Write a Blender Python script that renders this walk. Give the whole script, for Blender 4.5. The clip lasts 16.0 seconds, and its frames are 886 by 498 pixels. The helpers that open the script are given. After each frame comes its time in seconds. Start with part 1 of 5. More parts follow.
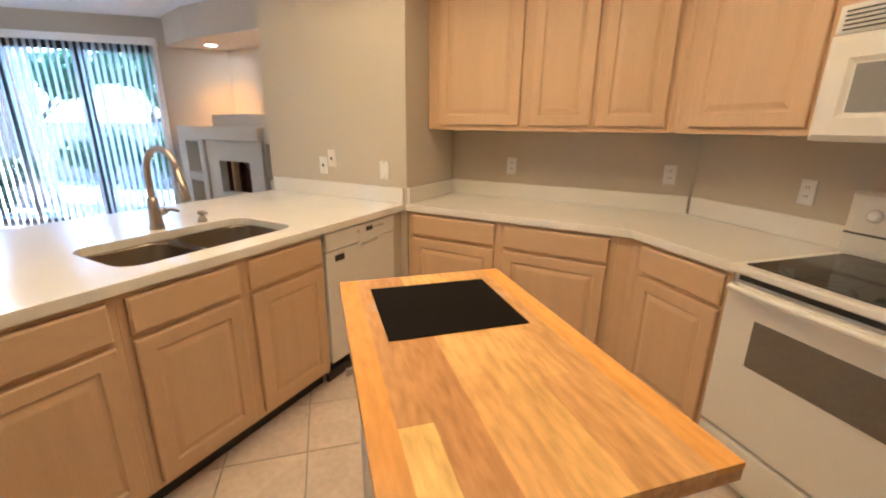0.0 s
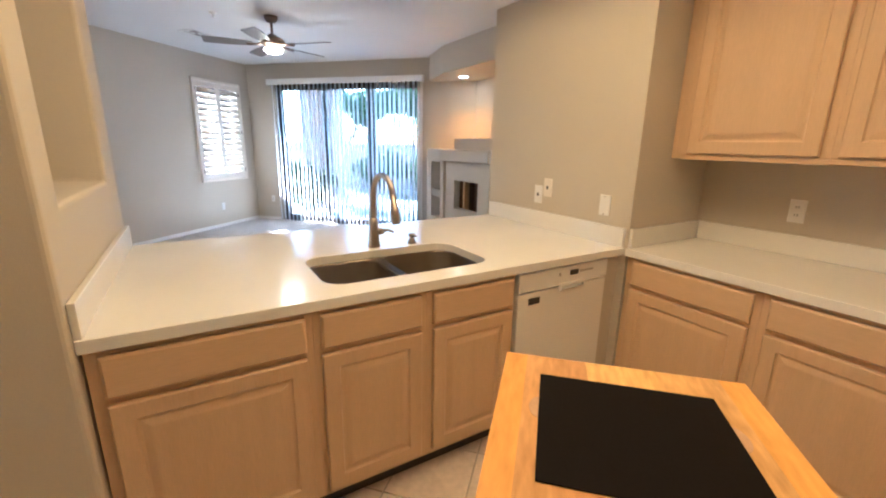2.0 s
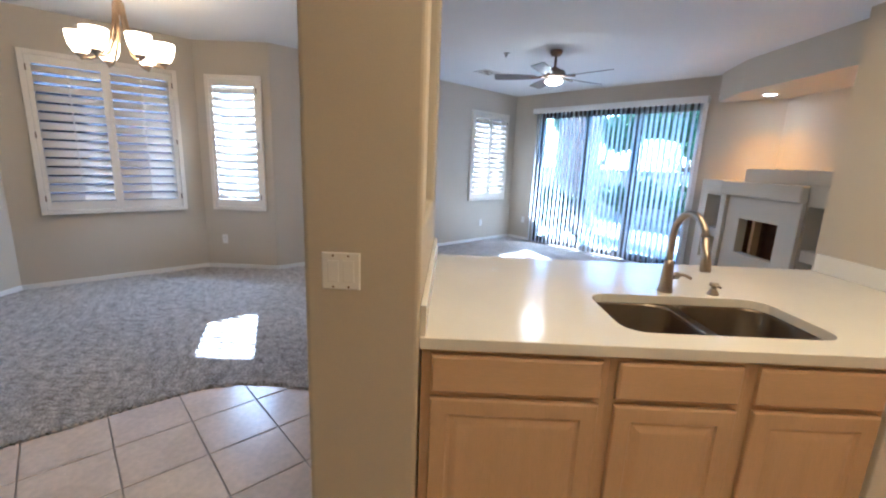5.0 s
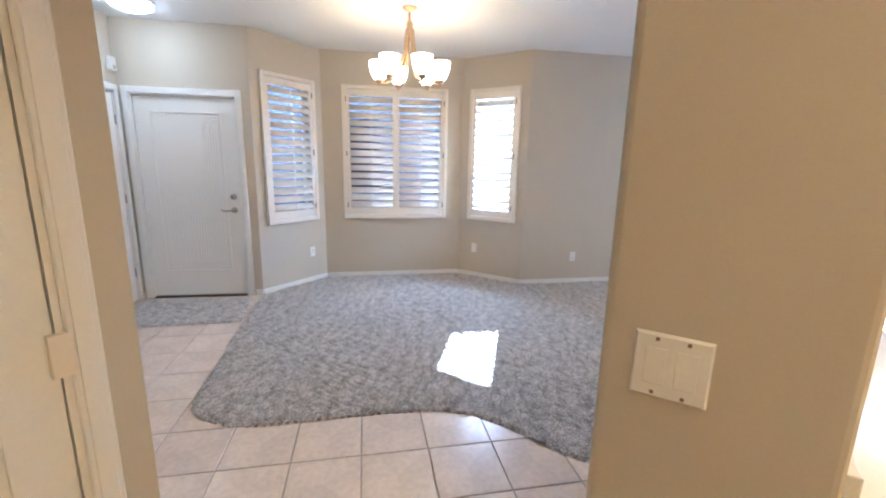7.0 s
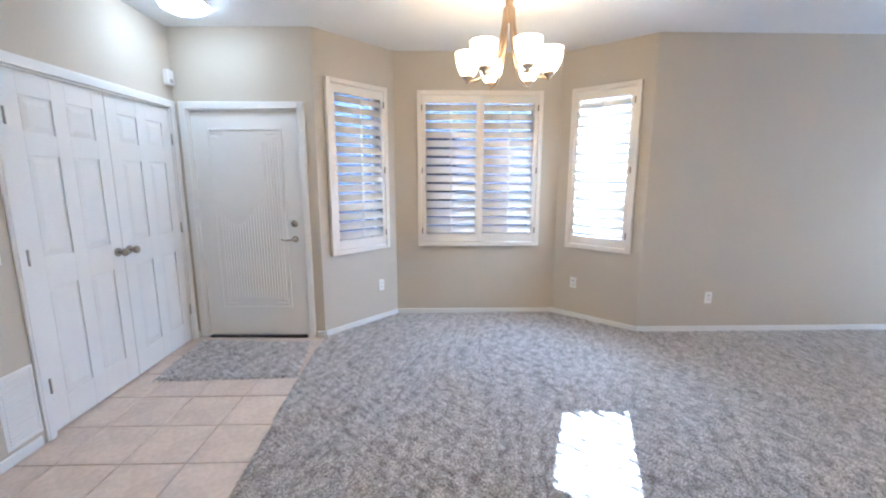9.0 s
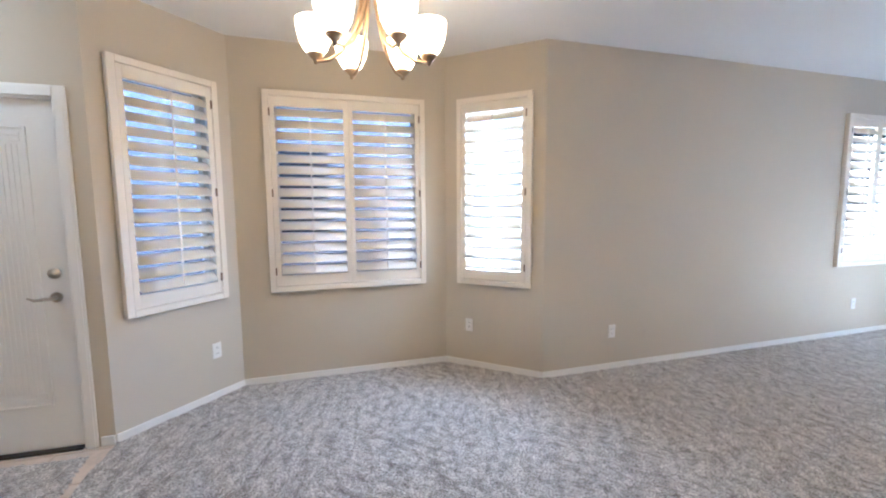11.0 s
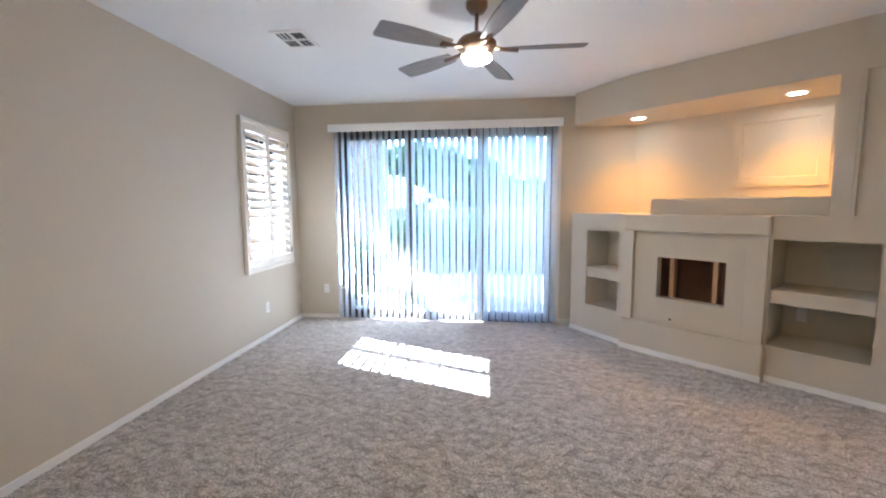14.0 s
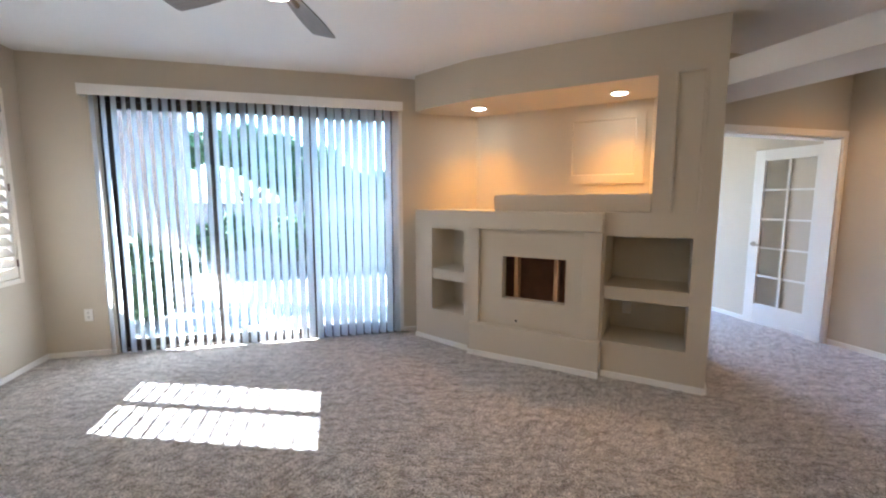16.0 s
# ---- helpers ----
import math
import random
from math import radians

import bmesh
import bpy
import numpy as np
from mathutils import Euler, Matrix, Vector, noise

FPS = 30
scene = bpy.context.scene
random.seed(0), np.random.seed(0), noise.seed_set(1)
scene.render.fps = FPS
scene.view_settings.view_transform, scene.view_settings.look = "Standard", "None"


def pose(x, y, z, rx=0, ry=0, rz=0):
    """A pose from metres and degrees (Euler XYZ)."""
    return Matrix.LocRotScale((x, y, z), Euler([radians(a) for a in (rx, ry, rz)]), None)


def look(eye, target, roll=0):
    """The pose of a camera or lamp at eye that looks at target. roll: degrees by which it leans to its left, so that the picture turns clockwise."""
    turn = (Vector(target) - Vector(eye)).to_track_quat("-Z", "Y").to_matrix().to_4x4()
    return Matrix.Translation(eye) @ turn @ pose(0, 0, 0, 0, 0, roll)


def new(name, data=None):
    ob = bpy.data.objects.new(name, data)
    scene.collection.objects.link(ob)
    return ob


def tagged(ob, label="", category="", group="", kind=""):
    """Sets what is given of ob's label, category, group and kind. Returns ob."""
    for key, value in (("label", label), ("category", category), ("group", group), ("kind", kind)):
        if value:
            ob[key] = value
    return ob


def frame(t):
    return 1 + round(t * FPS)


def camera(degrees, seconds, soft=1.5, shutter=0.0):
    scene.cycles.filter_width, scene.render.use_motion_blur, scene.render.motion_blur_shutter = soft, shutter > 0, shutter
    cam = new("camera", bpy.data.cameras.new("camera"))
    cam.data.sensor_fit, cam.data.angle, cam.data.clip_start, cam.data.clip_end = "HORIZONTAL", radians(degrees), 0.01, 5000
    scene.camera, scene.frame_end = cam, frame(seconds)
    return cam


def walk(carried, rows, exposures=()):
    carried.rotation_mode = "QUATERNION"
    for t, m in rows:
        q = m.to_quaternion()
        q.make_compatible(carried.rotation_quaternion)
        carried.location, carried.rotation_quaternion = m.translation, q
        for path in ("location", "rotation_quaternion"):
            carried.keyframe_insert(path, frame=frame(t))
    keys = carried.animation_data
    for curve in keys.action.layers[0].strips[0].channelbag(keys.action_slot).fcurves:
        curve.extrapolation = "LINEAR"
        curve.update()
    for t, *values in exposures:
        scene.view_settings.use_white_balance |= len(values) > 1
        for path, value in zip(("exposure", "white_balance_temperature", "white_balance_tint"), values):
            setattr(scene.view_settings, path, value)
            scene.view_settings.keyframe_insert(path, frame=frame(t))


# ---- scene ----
cam = camera(94.0, 16.0, soft=2.1)
PATH = [
    (0, (0.281, 0.386, 1.388), (-0.615, 2.083, 0.825), 0.8),
    (0.5, (0.219, 0.419, 1.389), (-0.905, 1.978, 0.835), 0.8),
    (1, (0.189, 0.512, 1.406), (-1.161, 1.886, 0.868), 0.9),
    (1.5, (0.185, 0.596, 1.417), (-1.348, 1.773, 0.902), 1.0),
    (2, (0.168, 0.665, 1.431), (-1.493, 1.663, 0.94), 1.0),
    (2.5, (0.146, 0.704, 1.445), (-1.604, 1.551, 0.977), 0.9),
    (3, (0.135, 0.708, 1.454), (-1.676, 1.428, 1.004), 1.0),
    (3.5, (0.128, 0.697, 1.459), (-1.733, 1.285, 1.021), 1.4),
    (4, (0.109, 0.651, 1.458), (-1.797, 1.079, 1.03), 2.0),
    (4.5, (0.094, 0.566, 1.459), (-1.848, 0.796, 1.037), 2.3),
    (5, (0.043, 0.417, 1.457), (-1.914, 0.402, 1.042), 2.3),
    (5.2, (0.01, 0.349, 1.455), (-1.942, 0.23, 1.038), 2.5),
    (7.3, (-0.500, 0.062, 1.451), (-2.082, -1.096, 1.057), 0.8),
    (7.5, (-0.568, 0.000, 1.452), (-2.113, -1.212, 1.063), 0.6),
    (8.0, (-0.724, -0.178, 1.487), (-2.192, -1.479, 1.099), 0.5),
    (8.2, (-0.785, -0.250, 1.488), (-2.239, -1.564, 1.107), 0.4),
    (10.3, (-1.411, -0.912, 1.474), (-2.98, -2.128, 1.229), -0.2),
    (10.5, (-1.506, -0.917, 1.469), (-3.113, -2.084, 1.234), -0.3),
    (11, (-1.748, -0.987, 1.439), (-3.528, -1.876, 1.235), -0.4),
    (11.5, (-2.014, -0.938, 1.443), (-3.951, -1.393, 1.244), -0.3),
    (12, (-2.248, -0.929, 1.436), (-4.238, -0.873, 1.244), -0.4),
    (12.5, (-2.469, -0.807, 1.434), (-4.388, -0.279, 1.236), -0.4),
    (13, (-2.635, -0.637, 1.441), (-4.416, 0.252, 1.239), -0.4),
    (13.5, (-2.843, -0.483, 1.439), (-4.479, 0.65, 1.235), -0.4),
    (14, (-3.023, -0.373, 1.458), (-4.541, 0.912, 1.251), -0.4),
    (14.5, (-3.127, -0.231, 1.445), (-4.554, 1.154, 1.235), -0.4),
    (15, (-3.205, -0.073, 1.446), (-4.531, 1.41, 1.235), -0.3),
    (15.5, (-3.285, 0.073, 1.451), (-4.462, 1.674, 1.228), -0.1),
    (16, (-3.365, 0.223, 1.456), (-4.328, 1.96, 1.224), -0.0),
]
EXPOSURES = [(0, 5.1, 4600, 10), (1.0, 5.05, 4700, 10), (2.5, 5.0, 4750, 10), (4.0, 4.95, 4500, 9), (5.0, 4.82, 4350, 8), (7.3, 5.45, 4400, 7), (8.2, 5.48, 4250, 6), (10.3, 5.45, 4500, 7),
             (11.0, 5.35, 4550, 7), (11.5, 5.2, 4450, 8), (12.5, 5.15, 4700, 8), (13.5, 5.12, 4900, 9), (14.5, 5.0, 5000, 9), (16.0, 4.78, 5200, 9)]
walk(cam, [(t, look(eye, target, roll)) for t, eye, target, roll in PATH], EXPOSURES)

# ---- light and exposure ----
SUN_TRAVEL = Vector((0.924 * 0.775, 0.3825 * 0.775, -0.632))
world = bpy.data.worlds.new("sky")
scene.world = world
world.use_nodes = True
wn, wl = world.node_tree.nodes, world.node_tree.links
wn.clear()
sky = wn.new("ShaderNodeTexSky")
sky.sky_type, sky.sun_disc = "NISHITA", False
sky.sun_elevation = math.asin(0.632)
sky.sun_rotation = math.atan2(-SUN_TRAVEL.x, -SUN_TRAVEL.y)
bg = wn.new("ShaderNodeBackground")
bg.inputs["Strength"].default_value = 0.15
wo = wn.new("ShaderNodeOutputWorld")
wl.new(sky.outputs[0], bg.inputs["Color"])
wl.new(bg.outputs[0], wo.inputs["Surface"])


def lamp(name, kind, m, power, color=(1, 1, 1), **more):
    d = bpy.data.lights.new(name, kind)
    d.energy, d.color = power, color
    if kind == "SUN":
        d.angle = more["angle"]
    if kind == "AREA":
        d.shape, d.size, d.size_y = "RECTANGLE", more["size"][0], more["size"][1]
    if kind in ("POINT", "SPOT"):
        d.shadow_soft_size = more["radius"]
    if kind == "SPOT":
        d.spot_size, d.spot_blend = more["cone"], 0.9
    ob = new(name, d)
    ob.matrix_world = m
    return ob


lamp("sun", "SUN", look((-20, -8, 15), Vector((-20, -8, 15)) + SUN_TRAVEL), 3.6, (1, 0.95, 0.86), angle=radians(0.5))

# ---- materials ----


def rgb(c):
    return (c[0], c[1], c[2], 1.0)


def material(name, base, rough=0.6, metal=0.0, vary=0.12, scale=6.0, fine=90.0, bump=0.05, bump_scale=None, stretch=(1, 1, 1), spec=0.5,
             second=None, blotch=0.0, depth=0.01, piece=0.0):
    """A surface with a slow and a fine variation of its colour, and a relief."""
    m = bpy.data.materials.new(name)
    m.use_nodes = True
    n, l = m.node_tree.nodes, m.node_tree.links
    b = n["Principled BSDF"]
    b.inputs["Roughness"].default_value, b.inputs["Metallic"].default_value = rough, metal
    b.inputs["Specular IOR Level"].default_value = spec
    co = n.new("ShaderNodeTexCoord")
    mp = n.new("ShaderNodeMapping")
    mp.inputs["Scale"].default_value = stretch
    l.new(co.outputs["Object"], mp.inputs["Vector"])
    big = n.new("ShaderNodeTexNoise")
    big.inputs["Scale"].default_value, big.inputs["Detail"].default_value = scale, 5
    small = n.new("ShaderNodeTexNoise")
    small.inputs["Scale"].default_value, small.inputs["Detail"].default_value = fine, 4
    l.new(mp.outputs[0], big.inputs["Vector"])
    l.new(mp.outputs[0], small.inputs["Vector"])
    add = n.new("ShaderNodeMath")
    add.operation = "MULTIPLY_ADD"
    add.inputs[1].default_value = 0.5
    l.new(small.outputs["Fac"], add.inputs[0])
    half = n.new("ShaderNodeMath")
    half.operation = "MULTIPLY"
    half.inputs[1].default_value = 0.5
    l.new(big.outputs["Fac"], half.inputs[0])
    l.new(half.outputs[0], add.inputs[2])
    ramp = n.new("ShaderNodeValToRGB")
    ramp.color_ramp.elements[0].position, ramp.color_ramp.elements[1].position = 0.32, 0.68
    dark = second or tuple(c * (1 - vary) for c in base)
    light = tuple(min(1, c * (1 + vary * 0.6)) for c in base)
    ramp.color_ramp.elements[0].color, ramp.color_ramp.elements[1].color = rgb(dark), rgb(light)
    l.new(add.outputs[0], ramp.inputs["Fac"])
    out = ramp.outputs["Color"]
    if piece:
        info = n.new("ShaderNodeObjectInfo")
        hue = n.new("ShaderNodeHueSaturation")
        rng = n.new("ShaderNodeMapRange")
        rng.inputs["To Min"].default_value, rng.inputs["To Max"].default_value = 1 - piece, 1 + piece
        l.new(info.outputs["Random"], rng.inputs["Value"])
        l.new(rng.outputs[0], hue.inputs["Value"])
        tone = n.new("ShaderNodeMapRange")
        tone.inputs["To Min"].default_value, tone.inputs["To Max"].default_value = 0.5 - piece * 0.06, 0.5 + piece * 0.05
        l.new(info.outputs["Random"], tone.inputs["Value"])
        l.new(tone.outputs[0], hue.inputs["Hue"])
        l.new(out, hue.inputs["Color"])
        out = hue.outputs["Color"]
    l.new(out, b.inputs["Base Color"])
    if bump:
        bm_ = n.new("ShaderNodeBump")
        bm_.inputs["Strength"].default_value, bm_.inputs["Distance"].default_value = bump, depth
        src = small
        if bump_scale:
            src = n.new("ShaderNodeTexNoise")
            src.inputs["Scale"].default_value, src.inputs["Detail"].default_value = bump_scale, 3
            l.new(mp.outputs[0], src.inputs["Vector"])
        l.new(src.outputs["Fac"], bm_.inputs["Height"])
        l.new(bm_.outputs[0], b.inputs["Normal"])
    rr = n.new("ShaderNodeMapRange")
    rr.inputs["To Min"].default_value, rr.inputs["To Max"].default_value = max(0.02, rough - 0.06), min(1, rough + 0.08)
    l.new(big.outputs["Fac"], rr.inputs["Value"])
    l.new(rr.outputs[0], b.inputs["Roughness"])
    return m


def glow(name, color, strength):
    m = bpy.data.materials.new(name)
    m.use_nodes = True
    n, l = m.node_tree.nodes, m.node_tree.links
    n.clear()
    e, o = n.new("ShaderNodeEmission"), n.new("ShaderNodeOutputMaterial")
    e.inputs["Color"].default_value, e.inputs["Strength"].default_value = rgb(color), strength
    l.new(e.outputs[0], o.inputs[0])
    return m


def glass(name, tint=(1, 1, 1), rough=0.0):
    """Thin window glass: mostly clear, with a mirror's share that grows at a flat angle."""
    m = bpy.data.materials.new(name)
    m.use_nodes = True
    n, l = m.node_tree.nodes, m.node_tree.links
    n.clear()
    t, g, mix = n.new("ShaderNodeBsdfTransparent"), n.new("ShaderNodeBsdfGlossy"), n.new("ShaderNodeMixShader")
    f, o = n.new("ShaderNodeFresnel"), n.new("ShaderNodeOutputMaterial")
    t.inputs["Color"].default_value = rgb(tint)
    g.inputs["Roughness"].default_value = rough
    f.inputs["IOR"].default_value = 1.45
    l.new(f.outputs[0], mix.inputs[0])
    l.new(t.outputs[0], mix.inputs[1])
    l.new(g.outputs[0], mix.inputs[2])
    l.new(mix.outputs[0], o.inputs[0])
    return m


WALL = material("painted_wall", (0.56, 0.498, 0.395), 0.85, vary=0.03, scale=2.0, fine=160, bump=0.12, bump_scale=220, depth=0.003, spec=0.3)
CEIL = material("ceiling_paint", (0.80, 0.79, 0.77), 0.9, vary=0.03, scale=1.5, bump=0.15, bump_scale=120, depth=0.004, spec=0.2)
WHITE = material("white_trim_paint", (0.80, 0.78, 0.74), 0.42, vary=0.03, scale=4, bump=0.03, depth=0.002)
SHUT = material("shutter_paint", (0.80, 0.73, 0.62), 0.45, vary=0.03, scale=5, bump=0.03, depth=0.002)
WOOD = material("pickled_oak", (0.63, 0.43, 0.24), 0.45, vary=0.075, scale=3.5, fine=38, bump=0.10, stretch=(7, 7, 0.7), depth=0.002)
WOODH = material("pickled_oak_across", (0.63, 0.43, 0.24), 0.45, vary=0.075, scale=3.5, fine=38, bump=0.10, stretch=(0.7, 7, 7), depth=0.002)
QUARTZ = material("white_quartz", (0.80, 0.77, 0.71), 0.16, vary=0.05, scale=3, fine=300, bump=0.0, spec=0.5)
STEEL = material("brushed_steel", (0.23, 0.195, 0.155), 0.33, 1.0, vary=0.06, scale=5, fine=120, bump=0.0, stretch=(1, 12, 1))
NICKEL = material("brushed_nickel", (0.42, 0.37, 0.31), 0.30, 1.0, vary=0.08, scale=9, bump=0.02, depth=0.001)
BRONZE = material("antique_bronze", (0.25, 0.18, 0.13), 0.38, 1.0, vary=0.2, scale=20, bump=0.04, depth=0.002)
BRASS = material("antique_brass", (0.46, 0.35, 0.23), 0.36, 1.0, vary=0.15, scale=20, bump=0.03, depth=0.002)
APPL = material("appliance_enamel", (0.78, 0.75, 0.69), 0.30, vary=0.02, scale=3, bump=0.0)
BLACKGLASS = material("black_glass", (0.012, 0.012, 0.013), 0.07, spec=0.3, vary=0.2, scale=5, bump=0.0)
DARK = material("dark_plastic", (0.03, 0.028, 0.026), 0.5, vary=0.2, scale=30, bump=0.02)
MAT = material("black_cutting_mat", (0.008, 0.006, 0.005), 0.8, spec=0.1, vary=0.25, scale=12, fine=200, bump=0.05, depth=0.002)
GROUT = material("grout", (0.42, 0.37, 0.32), 0.9, vary=0.15, scale=10, fine=160, bump=0.2)
TILE = material("ceramic_tile", (0.72, 0.60, 0.50), 0.24, vary=0.18, scale=5, fine=30, bump=0.06, bump_scale=25, depth=0.004, piece=0.05)


def carpet_material():
    """Cut pile: dark and light yarn tips, the shading of brushed streaks put into the colour, and the soft sheen of
    fibre.
    """
    m = bpy.data.materials.new("carpet_pile")
    m.use_nodes = True
    n, l = m.node_tree.nodes, m.node_tree.links
    b = n["Principled BSDF"]
    b.inputs["Roughness"].default_value, b.inputs["Specular IOR Level"].default_value = 0.9, 0.1
    b.inputs["Sheen Weight"].default_value, b.inputs["Sheen Roughness"].default_value = 0.6, 0.4
    co, mp = n.new("ShaderNodeTexCoord"), n.new("ShaderNodeMapping")
    mp2 = n.new("ShaderNodeMapping")
    for q, turn in ((mp, 24), (mp2, 86)):
        q.vector_type = "TEXTURE"
        q.inputs["Rotation"].default_value, q.inputs["Scale"].default_value = (0, 0, radians(turn)), (3.4, 1.0, 1.0)
        l.new(co.outputs["Object"], q.inputs["Vector"])
    tips, tuft, streak, other, sweep, patch = [n.new("ShaderNodeTexNoise") for _ in range(6)]
    for tex, sc, det, src in ((tips, 210, 2, co.outputs["Object"]), (tuft, 85, 3, co.outputs["Object"]), (streak, 34, 6, mp.outputs[0]), (other, 30, 6, mp2.outputs[0]), (sweep, 1.1, 2, co.outputs["Object"]), (patch, 17.0, 6, co.outputs["Object"])):
        tex.inputs["Scale"].default_value, tex.inputs["Detail"].default_value = sc, det
        l.new(src, tex.inputs["Vector"])
    streak.inputs["Distortion"].default_value = 0.3
    other.inputs["Distortion"].default_value = 0.3
    pick = n.new("ShaderNodeMapRange")
    pick.inputs["From Min"].default_value, pick.inputs["From Max"].default_value = 0.47, 0.53
    brushed = n.new("ShaderNodeMix")
    l.new(sweep.outputs["Fac"], pick.inputs["Value"])
    l.new(pick.outputs[0], brushed.inputs["Factor"])
    l.new(streak.outputs["Fac"], brushed.inputs["A"])
    l.new(other.outputs["Fac"], brushed.inputs["B"])
    r1, r2, r3 = [n.new("ShaderNodeValToRGB") for _ in range(3)]
    for r, a, z, ca_, cz in ((r1, 0.40, 0.60, (0.135, 0.117, 0.103), (0.70, 0.65, 0.60)), (r2, 0.38, 0.50, (0.72, 0.70, 0.68), (1.05, 1.05, 1.05)), (r3, 0.42, 0.58, (0.82, 0.81, 0.80), (1.14, 1.14, 1.14))):
        r.color_ramp.elements[0].position, r.color_ramp.elements[1].position = a, z
        r.color_ramp.elements[0].color, r.color_ramp.elements[1].color = rgb(ca_), rgb(cz)
    avg = n.new("ShaderNodeMath")
    avg.operation = "MULTIPLY_ADD"
    avg.inputs[1].default_value = 0.5
    hf = n.new("ShaderNodeMath")
    hf.operation = "MULTIPLY"
    hf.inputs[1].default_value = 0.5
    l.new(tuft.outputs["Fac"], hf.inputs[0])
    l.new(tips.outputs["Fac"], avg.inputs[0])
    l.new(hf.outputs[0], avg.inputs[2])
    l.new(avg.outputs[0], r1.inputs["Fac"])
    l.new(brushed.outputs["Result"], r2.inputs["Fac"])
    l.new(patch.outputs["Fac"], r3.inputs["Fac"])
    # shade of vacuum cleaner grooves, where the pile parts, painted as thin dark lines
    r4 = n.new("ShaderNodeValToRGB")
    r4.color_ramp.elements[0].position, r4.color_ramp.elements[1].position = 0.04, 0.20
    r4.color_ramp.elements[0].color, r4.color_ramp.elements[1].color = rgb((0.74, 0.72, 0.70)), rgb((1, 1, 1))
    groove, gmap = n.new("ShaderNodeTexWave"), n.new("ShaderNodeMapping")
    gmap.inputs["Rotation"].default_value = (0, 0, radians(58))
    groove.inputs["Scale"].default_value, groove.inputs["Distortion"].default_value = 2.6, 9.0
    groove.inputs["Detail"].default_value, groove.inputs["Detail Scale"].default_value = 3.0, 2.2
    l.new(co.outputs["Object"], gmap.inputs["Vector"])
    l.new(gmap.outputs[0], groove.inputs["Vector"])
    l.new(groove.outputs["Fac"], r4.inputs["Fac"])
    out = r1.outputs["Color"]
    for r in (r2, r3, r4):
        mx = n.new("ShaderNodeMix")
        mx.data_type, mx.blend_type = "RGBA", "MULTIPLY"
        mx.inputs["Factor"].default_value = 1.0
        l.new(out, mx.inputs["A"])
        l.new(r.outputs["Color"], mx.inputs["B"])
        out = mx.outputs["Result"]
    l.new(out, b.inputs["Base Color"])
    bp = n.new("ShaderNodeBump")
    bp.inputs["Strength"].default_value, bp.inputs["Distance"].default_value = 0.9, 0.012
    l.new(avg.outputs[0], bp.inputs["Height"])
    bp2 = n.new("ShaderNodeBump")
    bp2.inputs["Strength"].default_value, bp2.inputs["Distance"].default_value = 0.5, 0.03
    l.new(brushed.outputs["Result"], bp2.inputs["Height"])
    l.new(bp.outputs[0], bp2.inputs["Normal"])
    l.new(bp2.outputs[0], b.inputs["Normal"])
    return m


CARPET = carpet_material()
BLOCK = material("butcher_block", (0.84, 0.50, 0.15), 0.20, vary=0.34, scale=2.2, fine=16, bump=0.03, stretch=(1, 4.5, 4.5), depth=0.001, piece=0.26)
GLASS = glass("window_glass", (0.48, 0.51, 0.55))
TINTED = glass("tinted_door_glass", (0.60, 0.63, 0.63))
CLEAR = glass("clear_glass", (0.97, 0.98, 0.98))
STUCCO = material("tan_stucco", (0.45, 0.35, 0.30), 0.9, vary=0.12, scale=3, fine=90, bump=0.3)
STUD = material("raw_pine_stud", (0.50, 0.30, 0.15), 0.7, vary=0.25, scale=5, fine=60, bump=0.1, stretch=(6, 6, 0.6))
CAVITY = material("cavity_board", (0.20, 0.10, 0.055), 0.9, vary=0.3, scale=6, bump=0.1)
PATIO = material("patio_concrete", (0.42, 0.40, 0.37), 0.85, vary=0.15, scale=2, fine=120, bump=0.15)
GRAVEL = material("desert_gravel", (0.36, 0.315, 0.26), 0.95, vary=0.35, scale=9, fine=120, bump=0.5)
LEAF = material("leaf_green", (0.10, 0.165, 0.06), 0.6, vary=0.5, scale=3, fine=30, bump=0.0, piece=0.2)
BARK = material("bark", (0.16, 0.11, 0.08), 0.9, vary=0.4, scale=12, fine=80, bump=0.4)
FANWOOD = material("weathered_fan_blade", (0.20, 0.175, 0.155), 0.55, vary=0.35, scale=5, fine=50, bump=0.06, stretch=(1, 10, 10), depth=0.002)
ALU = material("dark_bronze_aluminium", (0.10, 0.085, 0.07), 0.4, 0.7, vary=0.1, scale=8, bump=0.0)
LIT_SHADE = glow("lit_frosted_shade", (1.0, 0.60, 0.24), 0.62)
LIT_WHITE = glow("lit_diffuser", (1.0, 0.80, 0.55), 4.5)
LIT_CAN = glow("lit_downlight", (1.0, 0.84, 0.62), 2.0)

# ---- mesh helpers ----


def add_box(bm, x0, x1, y0, y1, z0, z1, bevel=0.0, seg=2):
    r = bmesh.ops.create_cube(bm, size=1.0)
    vs = r["verts"]
    bmesh.ops.scale(bm, vec=(x1 - x0, y1 - y0, z1 - z0), verts=vs)
    bmesh.ops.translate(bm, vec=((x0 + x1) / 2, (y0 + y1) / 2, (z0 + z1) / 2), verts=vs)
    if bevel:
        es = {e for v in vs for e in v.link_edges}
        bmesh.ops.bevel(bm, geom=list(es), offset=bevel, segments=seg, affect="EDGES", profile=0.5)
    return bm


def box(x0, x1, y0, y1, z0, z1, bevel=0.0, seg=2):
    return add_box(bmesh.new(), x0, x1, y0, y1, z0, z1, bevel, seg)


